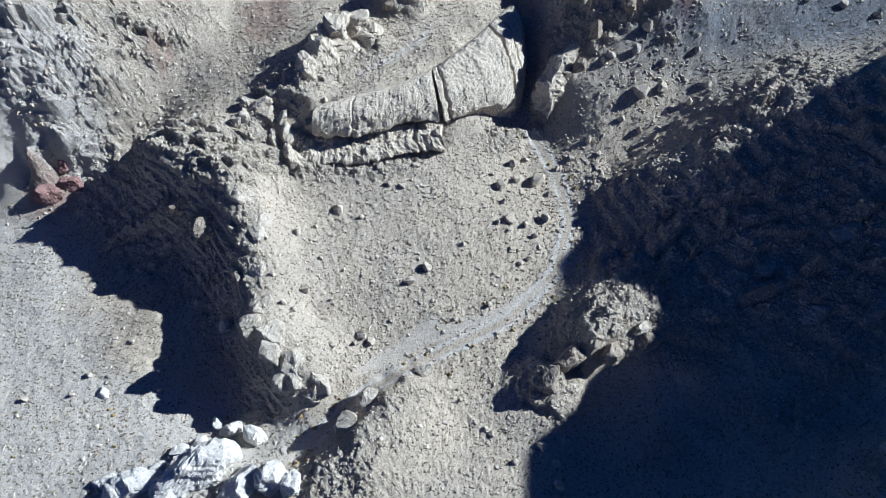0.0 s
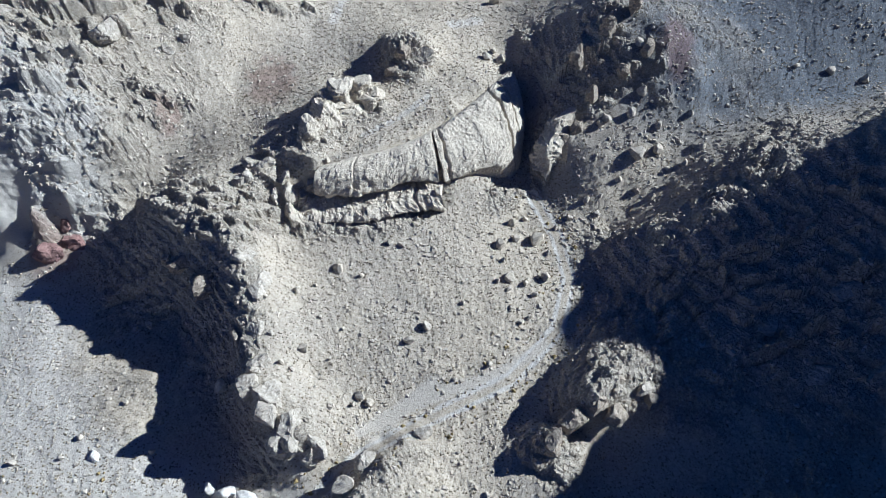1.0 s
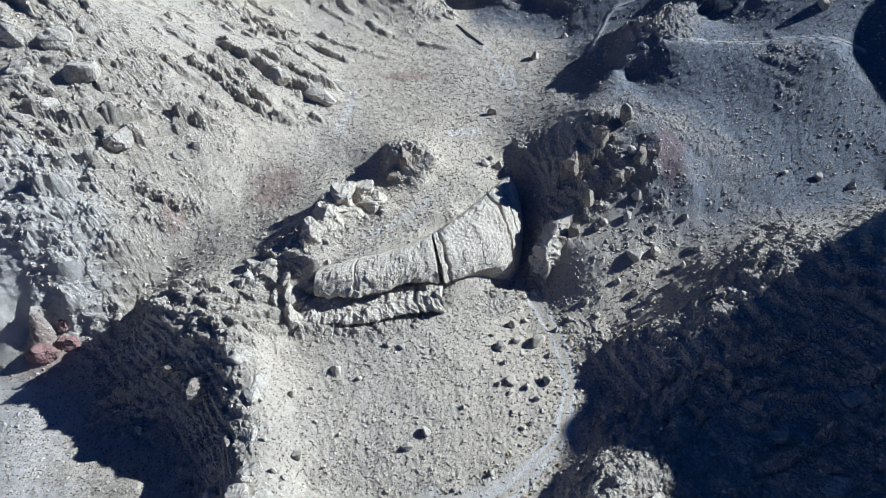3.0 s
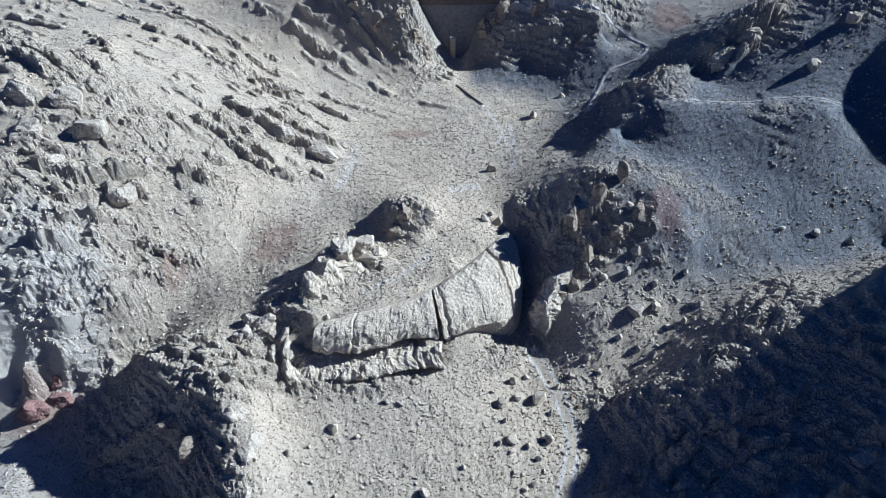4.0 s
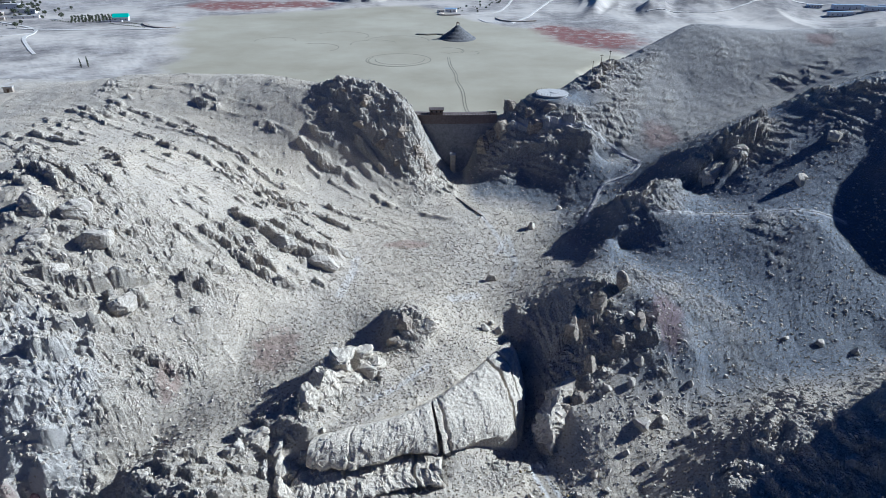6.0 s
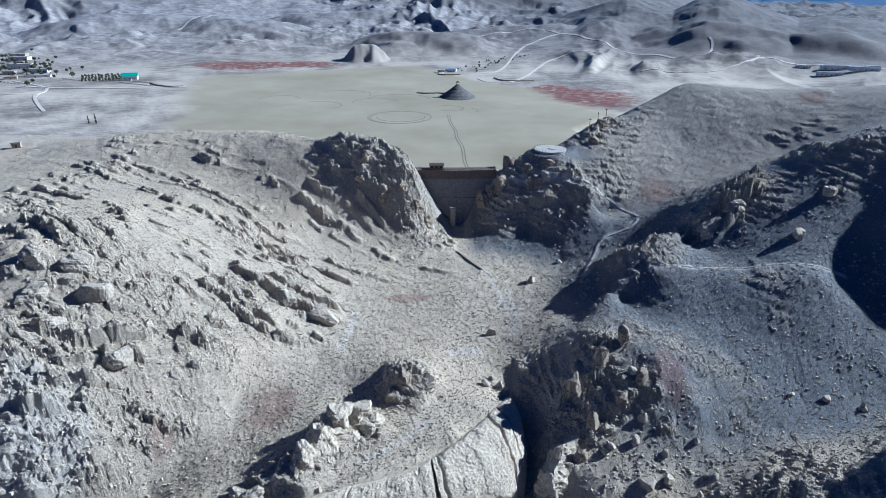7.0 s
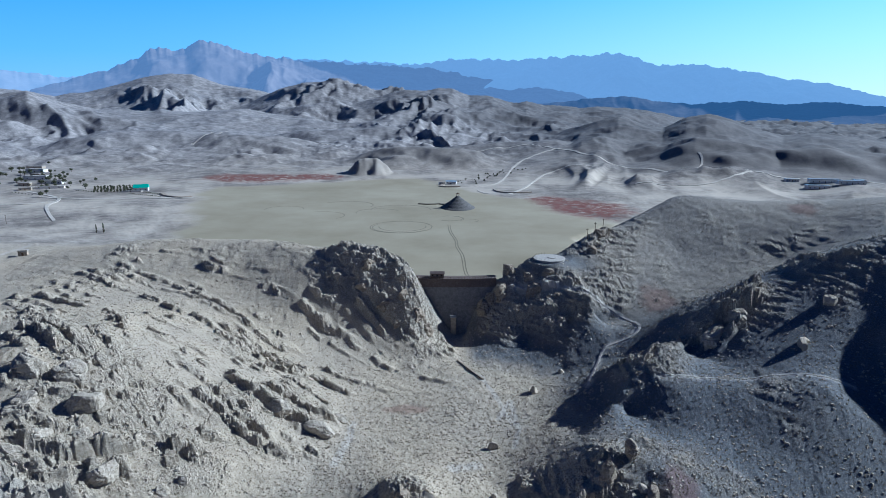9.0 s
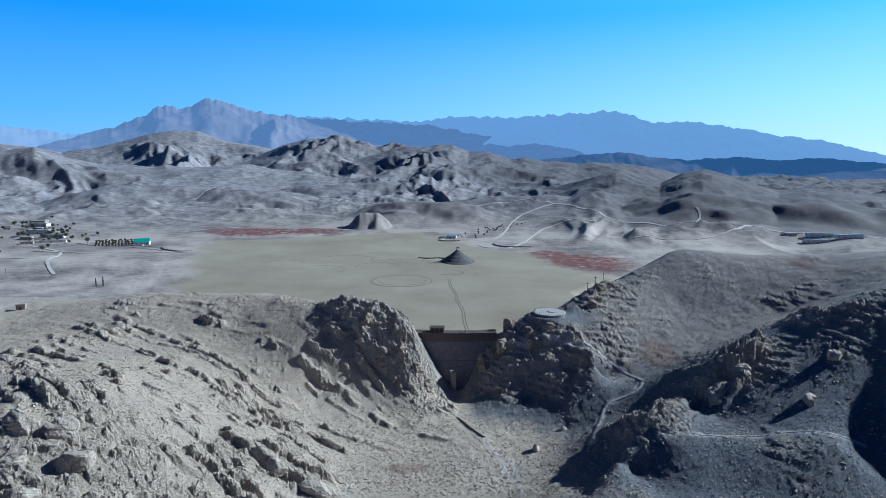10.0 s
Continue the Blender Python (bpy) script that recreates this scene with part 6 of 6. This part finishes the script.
CYPRESS = tree_mesh("cypress", 1, 6.2, 0.9, True)
BROAD = [tree_mesh("broad", s, 7.5, 3.2, False) for s in (2, 3, 4)]
BUSHY = [tree_mesh("bushy", s, 2.4, 1.2, False) for s in (5, 6)]
plant(CYPRESS, -261.3, 455.4, "tall narrow dark cypress tree beside the road", "cypress tree", "pair of cypresses", 1.05)
plant(CYPRESS, -256.6, 456.5, "tall narrow dark cypress tree beside the road", "cypress tree", "pair of cypresses", 1.2, 80)
rnd_trees = random.Random(12)
for k in range(64):
    u = rnd_trees.random()
    x, y = -435 - 140 * u + rnd_trees.gauss(0, 20), 690 + 140 * u + rnd_trees.gauss(0, 32)
    plant(BROAD[k % 3], x, y, "dusty green broad-leaved tree in the lakeside village", "tree", "village trees", rnd_trees.uniform(0.4, 0.95), rnd_trees.uniform(0, 360))
for i in range(13):
    for j in range(6):
        x, y = -385 + i * 3.2 - j * 4.0 + rnd_trees.gauss(0, 0.4), 676 + i * 1.0 + j * 7.5 + rnd_trees.gauss(0, 0.6)
        plant(BUSHY[(i + j) % 2], x, y, "small dark green orchard tree planted in a row", "orchard tree", "orchard rows", rnd_trees.uniform(0.85, 1.35), rnd_trees.uniform(0, 360))
for x0, y0, x1, y1, n in ((-412, 688, -388, 680, 8), (-344, 671, -297, 646, 18), (-338, 682, -296, 660, 14), (-470, 668, -440, 655, 7)):
    for i in range(n):
        t = i / (n - 1)
        plant(BUSHY[i % 2], x0 + (x1 - x0) * t, y0 + (y1 - y0) * t, "small sapling planted in a line", "sapling", "lines of saplings", rnd_trees.uniform(0.5, 0.8), rnd_trees.uniform(0, 360))
for k in range(34):
    t = rnd_trees.random()
    plant(BUSHY[k % 2], 20 + 85 * t + rnd_trees.gauss(0, 8), 775 + 140 * t + rnd_trees.gauss(0, 10), "small dark bush beside the lakeside road", "bush", "roadside bushes", rnd_trees.uniform(0.6, 1.4), rnd_trees.uniform(0, 360))


# ---- loose stones and low scrub, past counting ----
def scatter(name, label, category, material, count, seed, shape, size, keep, tall=0.7, sink=0.25):
    """Copies of small shapes over the near ground, joined in one mesh. shape: (points, faces); keep: chance by place."""
    rs = np.random.RandomState(seed)
    az = np.radians(rs.uniform(-76, 76, count * 6))
    r = np.sqrt(rs.uniform(22 ** 2, 400 ** 2, count * 6) * rs.uniform(0.2, 1, count * 6))
    inside = (np.abs(az) < radians(44)) | (r < 165)
    az, r = az[inside], r[inside]
    x, y = r * np.sin(az), r * np.cos(az)
    h, rock, lake, _ = terrain(x, y)
    clear_way = np.ones(len(x))
    for width, pts in TRACKS:
        clear_way *= 0.25 + 0.75 * smooth(width * 0.35, width * 0.9, off_line(x, y, pts))
    pick = np.where((rs.rand(len(x)) / np.maximum(clear_way, 1e-3) < keep(x, y, rock)) & (lake < 0.2))[0][:count]
    x, y, h = x[pick], y[pick], h[pick]
    pts, faces = shape
    n, k = len(x), len(pts)
    scale = size[0] * (size[1] / size[0]) ** (rs.rand(n) ** 2.2)
    turn = rs.uniform(0, 6.283, n)
    p = np.broadcast_to(pts, (n, k, 3)) * (1 + 0.35 * rs.randn(n, k, 3).clip(-1, 1))
    c, s_ = np.cos(turn)[:, None], np.sin(turn)[:, None]
    px, py, pz = p[..., 0] * c - p[..., 1] * s_, p[..., 0] * s_ + p[..., 1] * c, p[..., 2] * tall
    co = np.stack([px * scale[:, None] + x[:, None], py * scale[:, None] + y[:, None], (pz - sink * 0.5) * scale[:, None] + h[:, None]], -1)
    idx = (np.array(faces)[None] + (np.arange(n) * k)[:, None, None]).reshape(-1, len(faces[0]))
    me = bpy.data.meshes.new(name)
    me.vertices.add(n * k)
    me.vertices.foreach_set("co", co.ravel())
    w = idx.shape[1]
    me.loops.add(idx.size)
    me.loops.foreach_set("vertex_index", idx.ravel().astype(np.int32))
    me.polygons.add(len(idx))
    me.polygons.foreach_set("loop_start", (np.arange(len(idx)) * w).astype(np.int32))
    me.update(calc_edges=True)
    me.polygons.foreach_set("use_smooth", np.zeros(len(idx), bool))
    me.materials.append(material)
    return tagged(new(name, me), label, category, kind="stuff")


BLOCK = (np.array([(-.8, -.7, -.5), (.8, -.7, -.5), (.7, .8, -.5), (-.7, .7, -.5), (-.5, -.5, .7), (.6, -.4, .6), (.4, .5, .8), (-.6, .4, .5)], float),
         [(0, 1, 5, 4), (1, 2, 6, 5), (2, 3, 7, 6), (3, 0, 4, 7), (4, 5, 6, 7)])
TUFT = (np.array([(.9, 0, 0), (.1, .9, 0), (-.85, .2, 0), (-.3, -.85, 0), (.35, .1, .8), (-.3, .15, .95)], float),
        [(0, 1, 4), (1, 5, 4), (1, 2, 5), (2, 3, 5), (3, 4, 5), (3, 0, 4)])


SCREE = island_material("scree", (0.0, (0.34, 0.29, 0.22)), (0.5, (0.46, 0.405, 0.32)), (1.0, (0.60, 0.54, 0.445)))
SCRUB = island_material("dry_scrub", (0.0, (0.14, 0.118, 0.082)), (0.6, (0.21, 0.178, 0.125)), (1.0, (0.28, 0.23, 0.15)))
scatter("scree", "loose angular grey stones strewn over the slopes", "stones", SCREE, 64000, 3, BLOCK, (0.16, 0.75),
        lambda x, y, k: (1 - 0.25 * smooth(45, 60, x) * smooth(135, 155, y)) * (0.22 + 0.45 * smooth(0.25, 0.7, k) + 0.5 * smooth(0.1, 0.6, fbm(x, y, 30, 3, 71))))
scatter("scrub", "low dry brown desert shrubs dotted over stony ground", "shrubs", SCRUB, 75000, 4, TUFT, (0.15, 0.38),
        lambda x, y, k: 0.9 * (1 - smooth(0.3, 0.75, k)), tall=0.8, sink=0.1)
GRASS = island_material("dry_yellow_grass", (0.0, (0.16, 0.12, 0.06)), (0.5, (0.27, 0.20, 0.09)), (1.0, (0.36, 0.28, 0.13)))
scatter("dry_grass", "tufts of dry yellow grass along the stream bed", "grass", GRASS, 2600, 8, TUFT, (0.25, 0.8),
        lambda x, y, k: smooth(9, 3, off_line(x, y, TRACKS[0][1]) + 3 * fbm(x, y, 9, 2, 75)) * 0.9 + 0.25 * smooth(30, 8, np.hypot(x + 90, y - 40)), tall=0.9, sink=0.1)
